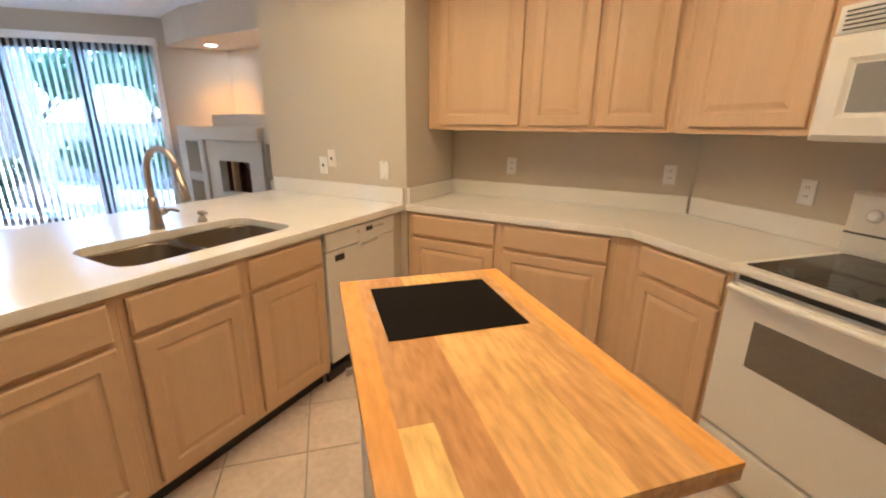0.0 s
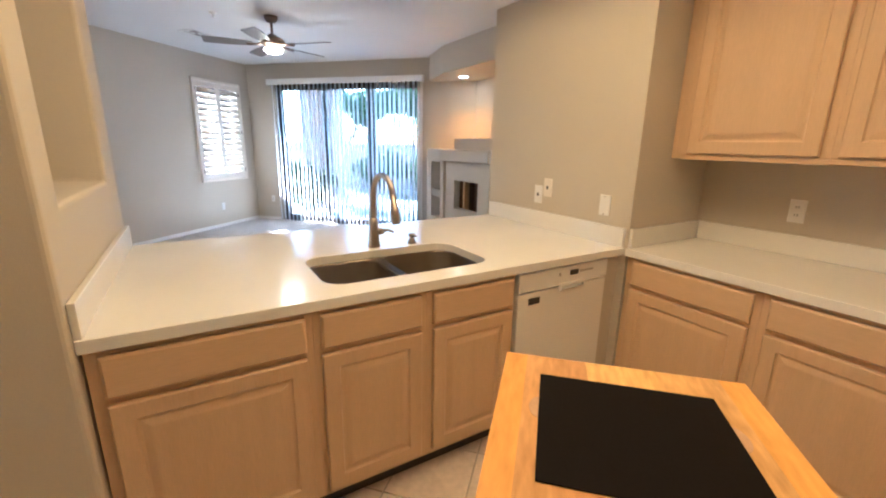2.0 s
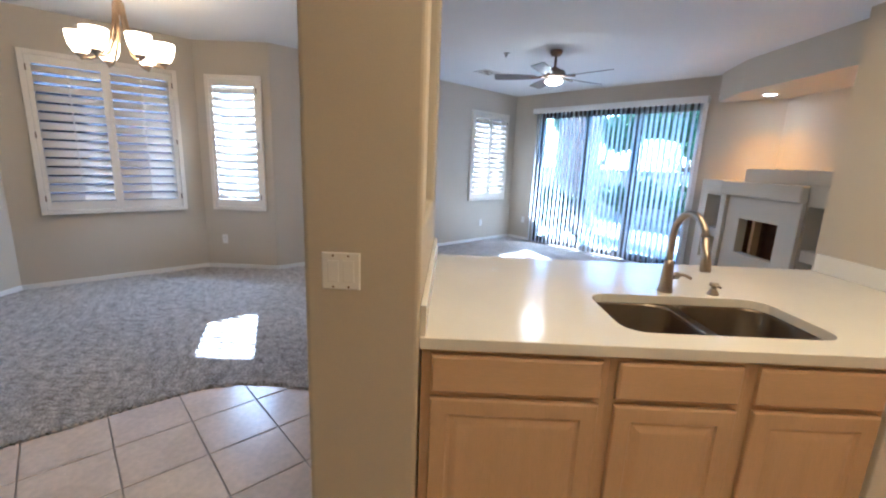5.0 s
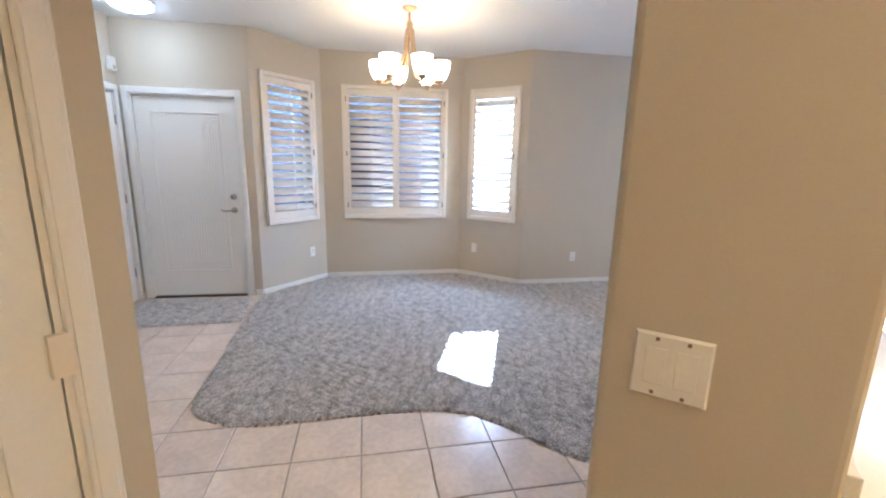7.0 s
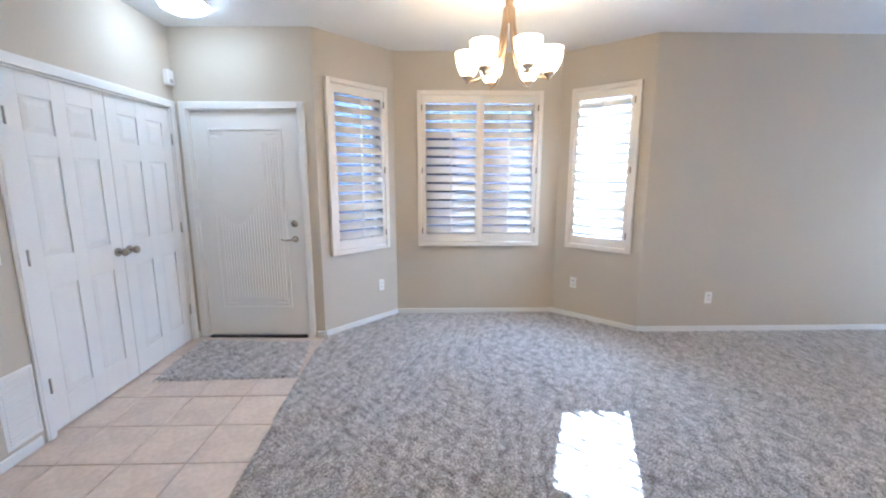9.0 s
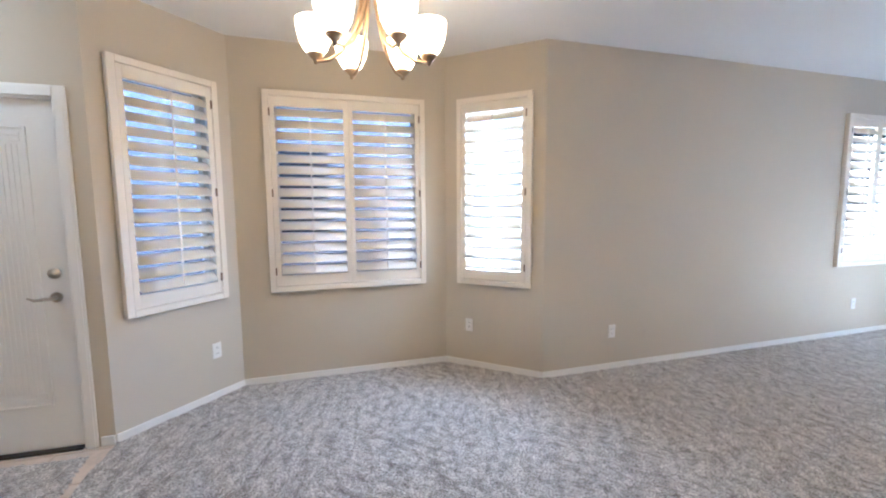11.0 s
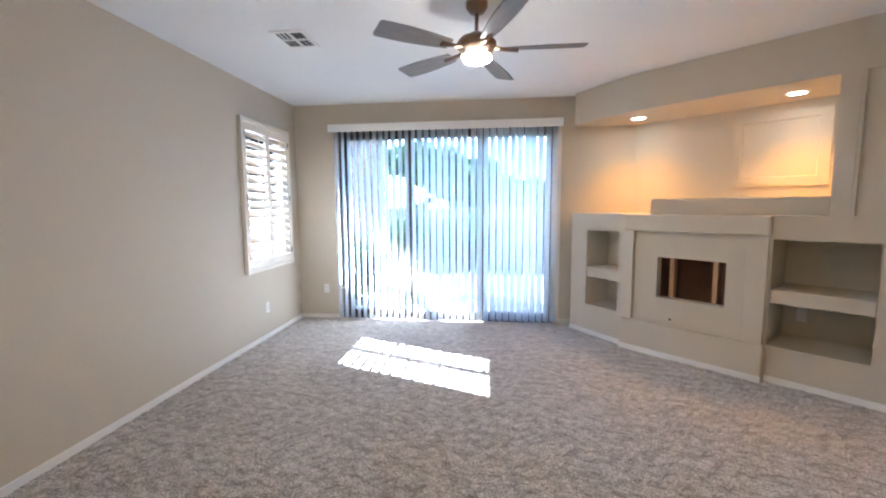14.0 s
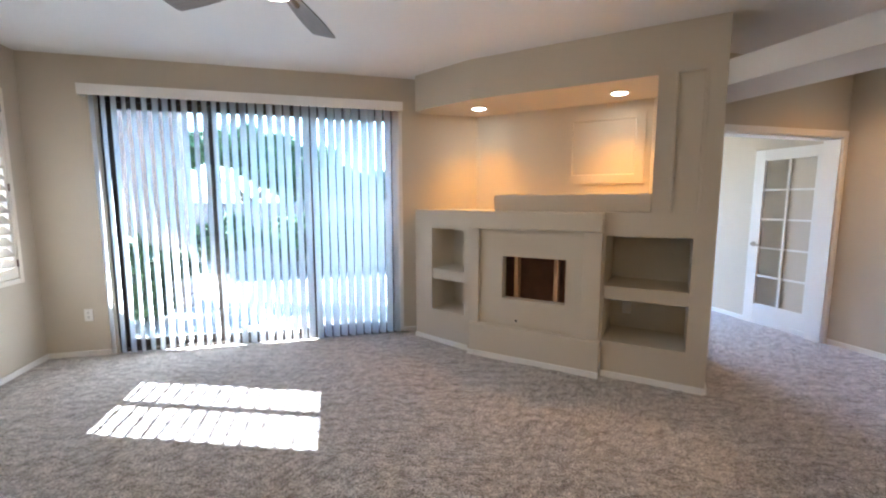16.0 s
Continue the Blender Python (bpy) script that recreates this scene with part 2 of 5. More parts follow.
def add_tube(bm, pts, radius, sides=12, caps=True):
    """A round bar along points; radius a number or one a point."""
    pts = [Vector(p) for p in pts]
    rad = radius if isinstance(radius, (list, tuple)) else [radius] * len(pts)
    rings = []
    side = None
    for i, p in enumerate(pts):
        d = (pts[min(i + 1, len(pts) - 1)] - pts[max(i - 1, 0)]).normalized()
        if side is None:
            side = d.orthogonal().normalized()
        side = (side - d * side.dot(d)).normalized()
        up = d.cross(side)
        rings.append([bm.verts.new(p + rad[i] * (math.cos(2 * math.pi * k / sides) * side + math.sin(2 * math.pi * k / sides) * up)) for k in range(sides)])
    for a, b in zip(rings, rings[1:]):
        for k in range(sides):
            f = bm.faces.new((a[k], a[(k + 1) % sides], b[(k + 1) % sides], b[k]))
            f.smooth = True
    if caps:
        bm.faces.new(rings[0][::-1])
        bm.faces.new(rings[-1])
    return bm


def add_lathe(bm, profile, centre=(0, 0, 0), sides=28):
    """A turned shape round z from (radius, height) pairs."""
    rings = []
    for r, z in profile:
        rings.append([bm.verts.new((centre[0] + r * math.cos(2 * math.pi * k / sides), centre[1] + r * math.sin(2 * math.pi * k / sides), centre[2] + z)) for k in range(sides)])
    for a, b in zip(rings, rings[1:]):
        for k in range(sides):
            f = bm.faces.new((a[k], a[(k + 1) % sides], b[(k + 1) % sides], b[k]))
            f.smooth = True
    for ring, flip in ((rings[0], True), (rings[-1], False)):
        if profile[0 if flip else -1][0] > 1e-4:
            bm.faces.new(ring[::-1] if flip else ring)
    bmesh.ops.remove_doubles(bm, verts=bm.verts[:], dist=1e-5)
    return bm


def add_panel(bm, x0, x1, z0, z1, profile, back):
    """A rectangular front facing -y whose relief follows (inset, y) steps from its rim to its middle; flat back at y = back."""
    loops = []
    for inset, y in profile:
        loops.append([bm.verts.new(c) for c in ((x0 + inset, y, z0 + inset), (x1 - inset, y, z0 + inset), (x1 - inset, y, z1 - inset), (x0 + inset, y, z1 - inset))])
    rim = [bm.verts.new(c) for c in ((x0, back, z0), (x1, back, z0), (x1, back, z1), (x0, back, z1))]
    for a, b in zip([rim] + loops, loops):
        for k in range(4):
            bm.faces.new((a[k], a[(k + 1) % 4], b[(k + 1) % 4], b[k]))
    bm.faces.new(loops[-1])
    bm.faces.new(rim[::-1])
    return bm


def prism(outline, z0, z1):
    """An upright slab over a plan outline."""
    bm = bmesh.new()
    low = [bm.verts.new((x, y, z0)) for x, y in outline]
    top = [bm.verts.new((x, y, z1)) for x, y in outline]
    n = len(outline)
    for k in range(n):
        bm.faces.new((low[k], low[(k + 1) % n], top[(k + 1) % n], top[k]))
    bm.faces.new(low[::-1])
    bm.faces.new(top)
    bmesh.ops.recalc_face_normals(bm, faces=bm.faces[:])
    return bm


def mesh_of(name, bm, mat):
    bmesh.ops.recalc_face_normals(bm, faces=bm.faces[:])
    me = bpy.data.meshes.new(name)
    bm.to_mesh(me)
    bm.free()
    me.materials.append(mat)
    return me


def part(name, bm, mat, parent, label="", m=None):
    ob = new(name, mesh_of(name, bm, mat) if isinstance(bm, bmesh.types.BMesh) else bm)
    ob.parent = parent
    if m is not None:
        ob.matrix_basis = m
    return tagged(ob, label)


def thing(name, m, label, category, group="", kind=""):
    ob = new(name)
    ob.empty_display_size = 0.1
    ob.matrix_basis = m
    return tagged(ob, label, category, group, kind)


def solid(name, bm, mat, label, category, kind="structure", m=None, group=""):
    ob = new(name, mesh_of(name, bm, mat))
    if m is not None:
        ob.matrix_basis = m
    return tagged(ob, label, category, group, kind)


def along(p, q, z=0.0):
    """A pose at p whose x axis runs to q, whose y axis points to its left."""
    return pose(p[0], p[1], z, 0, 0, math.degrees(math.atan2(q[1] - p[1], q[0] - p[0])))


def span(p, q):
    return math.hypot(q[0] - p[0], q[1] - p[1])


def holed(length, z0, z1, thick, holes):
    """A wall from x = 0 to length, its room face at y = 0 and its back at y = -thick, with holes (x0, x1, z0, z1) through it."""
    bm = bmesh.new()
    xs = sorted({0.0, length, *[h[0] for h in holes], *[h[1] for h in holes]})
    zs = sorted({z0, z1, *[h[2] for h in holes], *[h[3] for h in holes]})
    filled = {}
    for i, (a, b) in enumerate(zip(xs, xs[1:])):
        for k, (c, d) in enumerate(zip(zs, zs[1:])):
            mx, mz = (a + b) / 2, (c + d) / 2
            filled[i, k] = not any(h[0] < mx < h[1] and h[2] < mz < h[3] for h in holes)
    vert = {}

    def v(x, y, z):
        key = (round(x, 5), round(y, 5), round(z, 5))
        if key not in vert:
            vert[key] = bm.verts.new(key)
        return vert[key]

    for (i, k), on in filled.items():
        if not on:
            continue
        a, b, c, d = xs[i], xs[i + 1], zs[k], zs[k + 1]
        bm.faces.new((v(a, 0, c), v(a, 0, d), v(b, 0, d), v(b, 0, c)))
        bm.faces.new((v(a, -thick, c), v(b, -thick, c), v(b, -thick, d), v(a, -thick, d)))
        for di, dk, e in ((-1, 0, (a, c, a, d)), (1, 0, (b, d, b, c)), (0, -1, (b, c, a, c)), (0, 1, (a, d, b, d))):
            if not filled.get((i + di, k + dk), False):
                bm.faces.new((v(e[0], 0, e[1]), v(e[2], 0, e[3]), v(e[2], -thick, e[3]), v(e[0], -thick, e[1])))
    return bm


def wall(name, p, q, z0=0.0, z1=2.72, thick=0.15, holes=(), label="taupe-painted plaster wall with fine orange-peel texture", mat=None):
    """A wall with its room on the left of the way from p to q."""
    return solid(name, holed(span(p, q), z0, z1, thick, holes), mat or WALL, label, "wall", m=along(p, q))


def baseboard(p, q, skips=(), h=0.062):
    length = span(p, q)
    cuts = [0.0] + [c for s in sorted(skips) for c in s] + [length]
    bm = bmesh.new()
    for a, b in zip(cuts[::2], cuts[1::2]):
        if b - a > 0.01:
            add_box(bm, a, b, 0.0005, 0.014, 0.0, h, 0.004, 1)
    return solid("baseboard", bm, WHITE, "white-painted baseboard along the foot of the wall", "baseboard", m=along(p, q))

# ---- plan ----
A, B, C, D, E, F, G, H, I, J, K, L, M, N = ((-8.315, 1.663), (-5.088, -1.742), (-5.088, -2.629), (-3.908, -3.868), (-3.002, -3.868), (-2.2, -4.765),
                                           (-0.81, -3.424), (-0.81, -1.04), (1.75, -1.04), (1.75, 1.93), (0.44, 3.24), (-1.155, 3.24), (-1.155, 2.6), (-2.38, 2.6))
CEILING, KITCHEN_CEILING = 2.72, 2.34
P = (-5.185, 4.614)
Q0, Q1, Q2 = (-3.3, 4.40), (-1.93, 5.70), (-0.6, 4.42)
SLIDER = (span(P, A) - 3.26, span(P, A) - 0.56, 0.0, 2.40)

wall("wall_west", A, B, holes=[(0.30, 1.18, 0.84, 2.29)])
wall("wall_bay_north", B, C, holes=[(0.16, 0.70, 0.83, 2.28)])
wall("wall_bay_middle", C, D, holes=[(0.25, 1.42, 0.83, 2.28)])
wall("wall_bay_south", D, E, holes=[(0.18, 0.75, 0.83, 2.28)])
wall("wall_entry", E, F, holes=[(0.15, 1.10, 0.0, 2.06)])
wall("wall_closet", F, G, holes=[(0.07, 1.52, 0.0, 2.06)])
wall("wall_hall_entry", G, (-0.81, -1.192))
wall("wall_pantry", H, I, holes=[(0.135, 0.905, 0.0, 2.06)])
wall("wall_kitchen_east", I, J)
wall("wall_range", J, K)
wall("wall_kitchen_north", K, L)
wall("wall_kitchen_step", L, M)
solid("wall_switches", prism([(-1.305, 2.6), N, (-2.38, 2.75), (-1.305, 2.75)], 0, CEILING), WALL, "taupe wall end between kitchen and hall", "wall")
wall("wall_slider", P, A, holes=[SLIDER])
wall("wall_hall_doors", Q1, Q0, holes=[(0.06, 1.50, 0.0, 2.06)])
wall("wall_hall_east", Q2, Q1)
wall("wall_hall_back", (-0.6, 3.40), Q2)
wall("wall_study_side", Q1, (-4.1, 7.95), thick=0.12)
# unseen far wall; its opening is added to let daylight into the study
wall("wall_study_far", (-4.1, 7.95), (-5.5, 6.6), thick=0.12, holes=[(0.15, 1.8, 0.4, 2.3)])
wall("wall_study_west", (-5.5, 6.6), (-3.35, 4.45), thick=0.12)

# the stub wall beside the counter, open above a sill
stub = solid("wall_pass_through", holed(1.20, 0, CEILING, 0.352, [(0.25, 1.03, 1.255, 2.25)]), WALL, "thick taupe wall stub with an open pass-through niche", "wall",
      m=along((-2.35, 0.344), (-1.15, 0.344)))
bullnose = stub.modifiers.new("bullnose", "BEVEL")
bullnose.width, bullnose.segments, bullnose.limit_method, bullnose.angle_limit = 0.016, 3, "ANGLE", radians(60)

# ceilings
ROOF = [(-8.52, 1.65), (-5.26, -1.80), (-5.26, -2.70), (-4.02, -4.12), (-3.12, -4.12), (-2.2, -5.15), (2.2, -5.15), (2.2, 8.4), (-4.2, 8.4), (-5.8, 6.7), (-5.3, 5.0)]
solid("ceiling", prism(ROOF, CEILING, CEILING + 0.2), CEIL, "smooth white-painted living room ceiling", "ceiling")
TRAY = (-2.2, 0.75, 0.45, 2.28)
kc = bmesh.new()
for x0, x1, y0, y1 in ((-2.38, TRAY[0], 0.344, 2.6), (TRAY[0], TRAY[1], TRAY[3], 2.6), (TRAY[0], TRAY[1], 0.344, TRAY[2]), (TRAY[1], 1.75, -1.03, 3.24), (-1.155, TRAY[1], 2.6, 3.24), (-1.15, TRAY[1], -1.03, 0.344)):
    add_box(kc, x0, x1, y0, y1, KITCHEN_CEILING, KITCHEN_CEILING + 0.3)
solid("ceiling_kitchen", kc, CEIL, "lower white kitchen ceiling around a recessed light tray", "ceiling")
tray = thing("tray_light", pose(0, 0, 0), "wood-framed recessed ceiling light with a glowing white diffuser", "ceiling light")
fr = bmesh.new()
for x0, x1, y0, y1 in ((TRAY[0], TRAY[0] + 0.03, TRAY[2], TRAY[3]), (TRAY[1] - 0.03, TRAY[1], TRAY[2], TRAY[3]), (TRAY[0] + 0.03, TRAY[1] - 0.03, TRAY[2], TRAY[2] + 0.03), (TRAY[0] + 0.03, TRAY[1] - 0.03, TRAY[3] - 0.03, TRAY[3])):
    add_box(fr, x0 + 0.002, x1 - 0.002, y0 + 0.002, y1 - 0.002, KITCHEN_CEILING + 0.004, CEILING - 0.004)
part("frame", fr, WOOD, tray, "pickled oak frame")
part("diffuser", box(-1.75, 0.35, 0.95, 1.85, 2.60, 2.625, 0.006), glow("lit_tray", (1.0, 0.62, 0.24), 0.25), tray, "glowing acrylic diffuser")
part("hanger", box(-1.7, 0.3, 1.35, 1.45, 2.625, CEILING), WHITE, tray)

# plant shelf over the hall opening
solid("plant_shelf", prism([(-3.12, 3.80), (-1.93, 2.752), (-1.40, 2.752), (-1.40, 2.95), (-2.78, 4.19), (-3.08, 4.46)], 2.25, 2.42), CEIL, "deep plastered plant shelf bridging the hall opening", "shelf")

# ---- baseboards ----
baseboard(A, B)
baseboard(B, C)
baseboard(C, D)
baseboard(D, E)
baseboard(E, F, skips=[(0.075, 1.175)])
baseboard(F, G, skips=[(-0.001, 1.60)])
baseboard(P, A, skips=[(SLIDER[0] - 0.03, SLIDER[1] + 0.03)])
baseboard(Q2, Q1)
baseboard(Q1, Q0, skips=[(-0.001, 1.58)])
baseboard(Q1, (-4.1, 7.95))
baseboard((-3.085, 3.745), (-3.82, 3.745))
baseboard((-3.825, 3.665), (-5.01, 3.665))
baseboard((-5.04, 3.738), (-5.72, 3.873))
baseboard((-3.085, 4.5), (-3.085, 3.745))

# ---- fireplace wall ----
fw = thing("media_wall", pose(0, 0, 0), "taupe plastered media wall with shelf niches and an empty hearth opening", "media wall", kind="structure")
front = holed(1.955, 0, 1.364, 0.10, [(0.137, 0.737, 0.313, 1.178), (1.045, 1.613, 0.565, 0.957)])
part("front", front, WALL, fw, m=along((-3.085, 3.745), (-5.04, 3.745)))
LEFT_P, LEFT_Q = (-5.04, 3.745), (-5.72, 3.88)
part("front", holed(span(LEFT_P, LEFT_Q), 0, 1.364, 0.10, [(0.05, 0.47, 0.346, 1.18)]), WALL, fw, m=along(LEFT_P, LEFT_Q))
part("ledge", prism([(-3.085, 3.747), (-5.04, 3.747), (-5.72, 3.882), (-5.77, 4.04), (-5.3, 4.5), (-3.085, 4.5)], 1.30, 1.363), WALL, fw)
part("step", box(-4.81, -3.512, 3.80, 4.5, 1.364, 1.51, 0.008), WALL, fw)
part("mantel", box(-5.0, -3.835, 3.665, 3.744, 1.205, 1.366, 0.015), WALL, fw)
part("plinth", box(-5.01, -3.825, 3.665, 3.744, 0.0, 0.315, 0.015), WALL, fw)
part("pilaster", box(-4.985, -4.915, 3.70, 3.744, 0.315, 1.205, 0.006), WALL, fw)
part("pilaster", box(-3.985, -3.84, 3.70, 3.744, 0.315, 1.205, 0.006), WALL, fw)
part("back_panel", box(-5.6, -3.09, 4.5, 4.62, 0.0, 2.72), WALL, fw)
part("end_panel", box(-3.185, -3.085, 3.846, 4.5, 0.0, 1.30), WALL, fw)
pier = box(-3.51, -3.085, 3.757, 4.5, 1.364, 2.72)
for x0, x1 in ((-3.51, -3.375), (-3.215, -3.085)):
    add_box(pier, x0, x1, 3.745, 3.757, 1.364, 2.72)
add_box(pier, -3.375, -3.215, 3.745, 3.757, 2.37, 2.72)
part("pier", pier, WALL, fw, "plastered pier with a sunk panel")
for x0, x1 in ((-3.40, -3.375), (-3.215, -3.19)):
    part("bead", box(x0, x1, 3.738, 3.747, 1.37, 2.38, 0.003), WALL, fw)
part("soffit", prism([(-3.51, 3.745), (-3.51, 4.5), (-5.3, 4.5), (-5.80, 4.03), (-5.74, 3.92), (-5.04, 3.745)], 2.37, 2.72), WALL, fw)
part("sunk_panel", add_panel(bmesh.new(), -4.35, -3.62, 1.62, 2.30, [(0, 4.485), (0.08, 4.485), (0.09, 4.497)], 4.5), WALL, fw)


def niche(x0, x1, z0, z1, zs, m, depth=0.42):
    bm = bmesh.new()
    add_box(bm, x0 - 0.03, x1 + 0.03, depth, depth + 0.03, z0 - 0.03, z1 + 0.03)
    add_box(bm, x0 - 0.03, x0, 0.1, depth, z0 - 0.03, z1 + 0.03)
    add_box(bm, x1, x1 + 0.03, 0.1, depth, z0 - 0.03, z1 + 0.03)
    add_box(bm, x0, x1, 0.1, depth, z1, z1 + 0.03)
    add_box(bm, x0, x1, 0.1, depth, z0 - 0.03, z0)
    part("niche", bm, WALL, fw, m=m)
    part("shelf", box(x0 + 0.001, x1 - 0.001, 0.012, depth, zs, zs + 0.11, 0.006), WALL, fw, m=m)


niche(-3.822, -3.222, 0.313, 1.178, 0.66, pose(0, 3.745, 0), 0.5)
niche(-0.47, -0.05, 0.346, 1.18, 0.66, pose(LEFT_P[0], LEFT_P[1], 0, 0, 0, math.degrees(math.atan2(LEFT_Q[1] - LEFT_P[1], LEFT_Q[0] - LEFT_P[0])) - 180), 0.36)
cav = bmesh.new()
add_box(cav, -4.85, -4.0, 4.2, 4.22, 0.45, 1.05)
add_box(cav, -4.86, -4.85, 3.85, 4.2, 0.45, 1.05)
add_box(cav, -4.0, -3.99, 3.85, 4.2, 0.45, 1.05)
add_box(cav, -4.86, -3.99, 3.85, 4.22, 0.44, 0.45)
add_box(cav, -4.86, -3.99, 3.85, 4.22, 1.05, 1.06)
part("cavity", cav, CAVITY, fw, "dark brown open wall cavity")
for x in (-4.62, -4.255):
    part("stud", box(x, x + 0.038, 3.848, 3.93, 0.452, 1.048, 0.002), STUD, fw, "bare pine stud")
# panel is not pierced; a black disc paints the hole's dark inside
part("cable_hole_disc", add_tube(bmesh.new(), [(-4.56, 3.7435, 0.37), (-4.56, 3.7445, 0.37)], 0.012), DARK, fw, "black disc painting in a cable hole's shade")
part("outlet_plate", box(-3.72, -3.65, 4.235, 4.245, 0.44, 0.55, 0.002), WHITE, fw)

# ---- floor ----
TILE_SIZE, TILE_O, TILE_TURN = 0.341, (-1.97, -0.944), 43.5
solid("floor", prism([(-8.45, 1.66), (-5.2, -1.8), (-5.2, -2.7), (-3.97, -4.0), (-3.07, -4.0), (-2.2, -4.95), (2.0, -4.95), (2.0, 8.2), (-4.15, 8.2), (-5.7, 6.6), (-5.25, 4.75)], -0.15, -0.009), GROUT, "floor slab with sandy grout between tiles", "floor")
EDGE = [(-3.02, -3.87), (-2.955, -3.84), (-2.62, -3.52), (-2.40, -3.30), (-2.05, -2.94), (-1.69, -2.58), (-1.50, -2.385), (-1.446, -2.28), (-1.43, -2.15), (-1.475, -1.95), (-1.60, -1.785), (-1.852, -1.535), (-2.10, -1.282),
        (-2.28, -1.065), (-2.345, -0.88), (-2.355, -0.69), (-2.335, -0.50), (-2.31, -0.36), (-2.35, 0.0)]
CARPET_OUTLINE = EDGE + [(-2.2, 0.35), (-2.2, 2.6), (-2.38, 2.7), (-0.7, 2.76), (-0.55, 4.4), (-1.9, 5.8), (-4.1, 8.05), (-5.6, 6.6), (-3.9, 5.0), (-5.5, 4.3), (-8.4, 1.66), (-5.15, -1.75), (-5.15, -2.65), (-3.93, -3.92)]


def inside(px, py, poly):
    hit = np.zeros(px.shape, bool)
    for (x0, y0), (x1, y1) in zip(poly, poly[1:] + poly[:1]):
        cross = ((y0 > py) != (y1 > py)) & (px < (x1 - x0) * (py - y0) / (y1 - y0 + 1e-12) + x0)
        hit ^= cross
    return hit


def nearest(p, poly):
    best, where = 1e9, p
    for a, b in zip(poly, poly[1:] + poly[:1]):
        a, b = np.array(a), np.array(b)
        t = np.clip((p - a) @ (b - a) / ((b - a) @ (b - a)), 0, 1)
        q = a + t * (b - a)
        d = (q - p) @ (q - p)
        if d < best:
            best, where = d, q
    return where


def pile(name, outline, step, height, label, category, kind):
    """A carpet's pile: an uneven sheet that rolls down to the floor at its rim."""
    xs, ys = [p[0] for p in outline], [p[1] for p in outline]
    gx, gy = np.arange(min(xs) - step, max(xs) + step, step), np.arange(min(ys) - step, max(ys) + step, step)
    X, Y = np.meshgrid(gx, gy, indexing="ij")
    cell = inside(X[:-1, :-1] + step / 2, Y[:-1, :-1] + step / 2, outline)
    out = ~inside(X, Y, outline)
    rng = np.random.default_rng(7)
    Z = height + 0.0022 * rng.standard_normal(X.shape) + 0.0012 * np.sin(X * 9 + 3 * np.sin(Y * 4)) + 0.001 * np.sin(Y * 13 + X * 5)
    used = np.zeros(X.shape, bool)
    for a in (0, 1):
        for b in (0, 1):
            used[a:X.shape[0] - 1 + a, b:X.shape[1] - 1 + b] |= cell
    for i, j in np.argwhere(used & out):
        q = nearest(np.array([X[i, j], Y[i, j]]), outline)
        X[i, j], Y[i, j], Z[i, j] = q[0], q[1], -0.004
    idx = -np.ones(X.shape, int)
    idx[used] = np.arange(used.sum())
    verts = np.stack([X[used], Y[used], Z[used]], 1)
    ii, jj = np.nonzero(cell)
    faces = np.stack([idx[ii, jj], idx[ii + 1, jj], idx[ii + 1, jj + 1], idx[ii, jj + 1]], 1)
    me = bpy.data.meshes.new(name)
    me.from_pydata(verts.tolist(), [], faces.tolist())
    me.materials.append(CARPET)
    me.polygons.foreach_set("use_smooth", [True] * len(faces))
    return tagged(new(name, me), label, category, "", kind)


pile("carpet", CARPET_OUTLINE, 0.03, 0.012, "grey-brown cut-pile carpet with vacuum streaks", "carpet", "structure")

# ---- kitchen ----


def cabinet_door(bm, x0, x1, z0, z1, y=0.0, rail=0.055):
    """A raised-panel door whose front stands 20 mm proud of y."""
    return add_panel(bm, x0, x1, z0, z1, [(0, y - 0.016), (0.005, y - 0.020), (rail, y - 0.020), (rail + 0.006, y - 0.013), (rail + 0.014, y - 0.012), (rail + 0.034, y - 0.019), (rail + 0.04, y - 0.020)], y)


def drawer_front(bm, x0, x1, z0, z1, y=0.0):
    return add_panel(bm, x0, x1, z0, z1, [(0, y - 0.014), (0.008, y - 0.020), (0.014, y - 0.020)], y)


def base_cabinet(m, x0, x1, depth, drawer, door, label, group="kitchen base cabinets"):
    """x along the front, y into the wall; the face frame at y = 0."""
    cab = thing("base_cabinet", m, label, "cabinet", group)
    body = box(x0, x1, 0.022, depth, 0.095, 0.60)
    part("body", body, WOOD, cab)
    part("face_frame", box(x0, x1, 0.002, 0.022, 0.095, 0.872), WOOD, cab)
    for a in (x0, x1 - 0.016):
        part("side_panel", box(a, a + 0.016, 0.022, depth, 0.60, 0.872), WOOD, cab)
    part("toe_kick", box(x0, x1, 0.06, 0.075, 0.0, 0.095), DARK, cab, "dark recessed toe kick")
    part("drawer_front", drawer_front(bmesh.new(), *drawer), WOODH, cab)
    part("door", cabinet_door(bmesh.new(), *door), WOOD, cab, "raised-panel door")
    return cab


PEN = pose(-1.192, 0, 0, 0, 0, 90)  # x runs along world y, y into the peninsula (-x)
OAK = "pickled oak base cabinet with drawer front and raised-panel door"
base_cabinet(PEN, 0.352, 0.962, 0.58, (0.384, 0.935, 0.722, 0.852), (0.384, 0.935, 0.125, 0.700), OAK)
base_cabinet(PEN, 0.963, 1.410, 0.58, (0.987, 1.383, 0.722, 0.852), (0.987, 1.383, 0.125, 0.700), "pickled oak base cabinet under the sink with raised-panel door")
base_cabinet(PEN, 1.411, 1.868, 0.58, (1.437, 1.851, 0.722, 0.852), (1.437, 1.851, 0.125, 0.700), "pickled oak base cabinet beside the dishwasher")
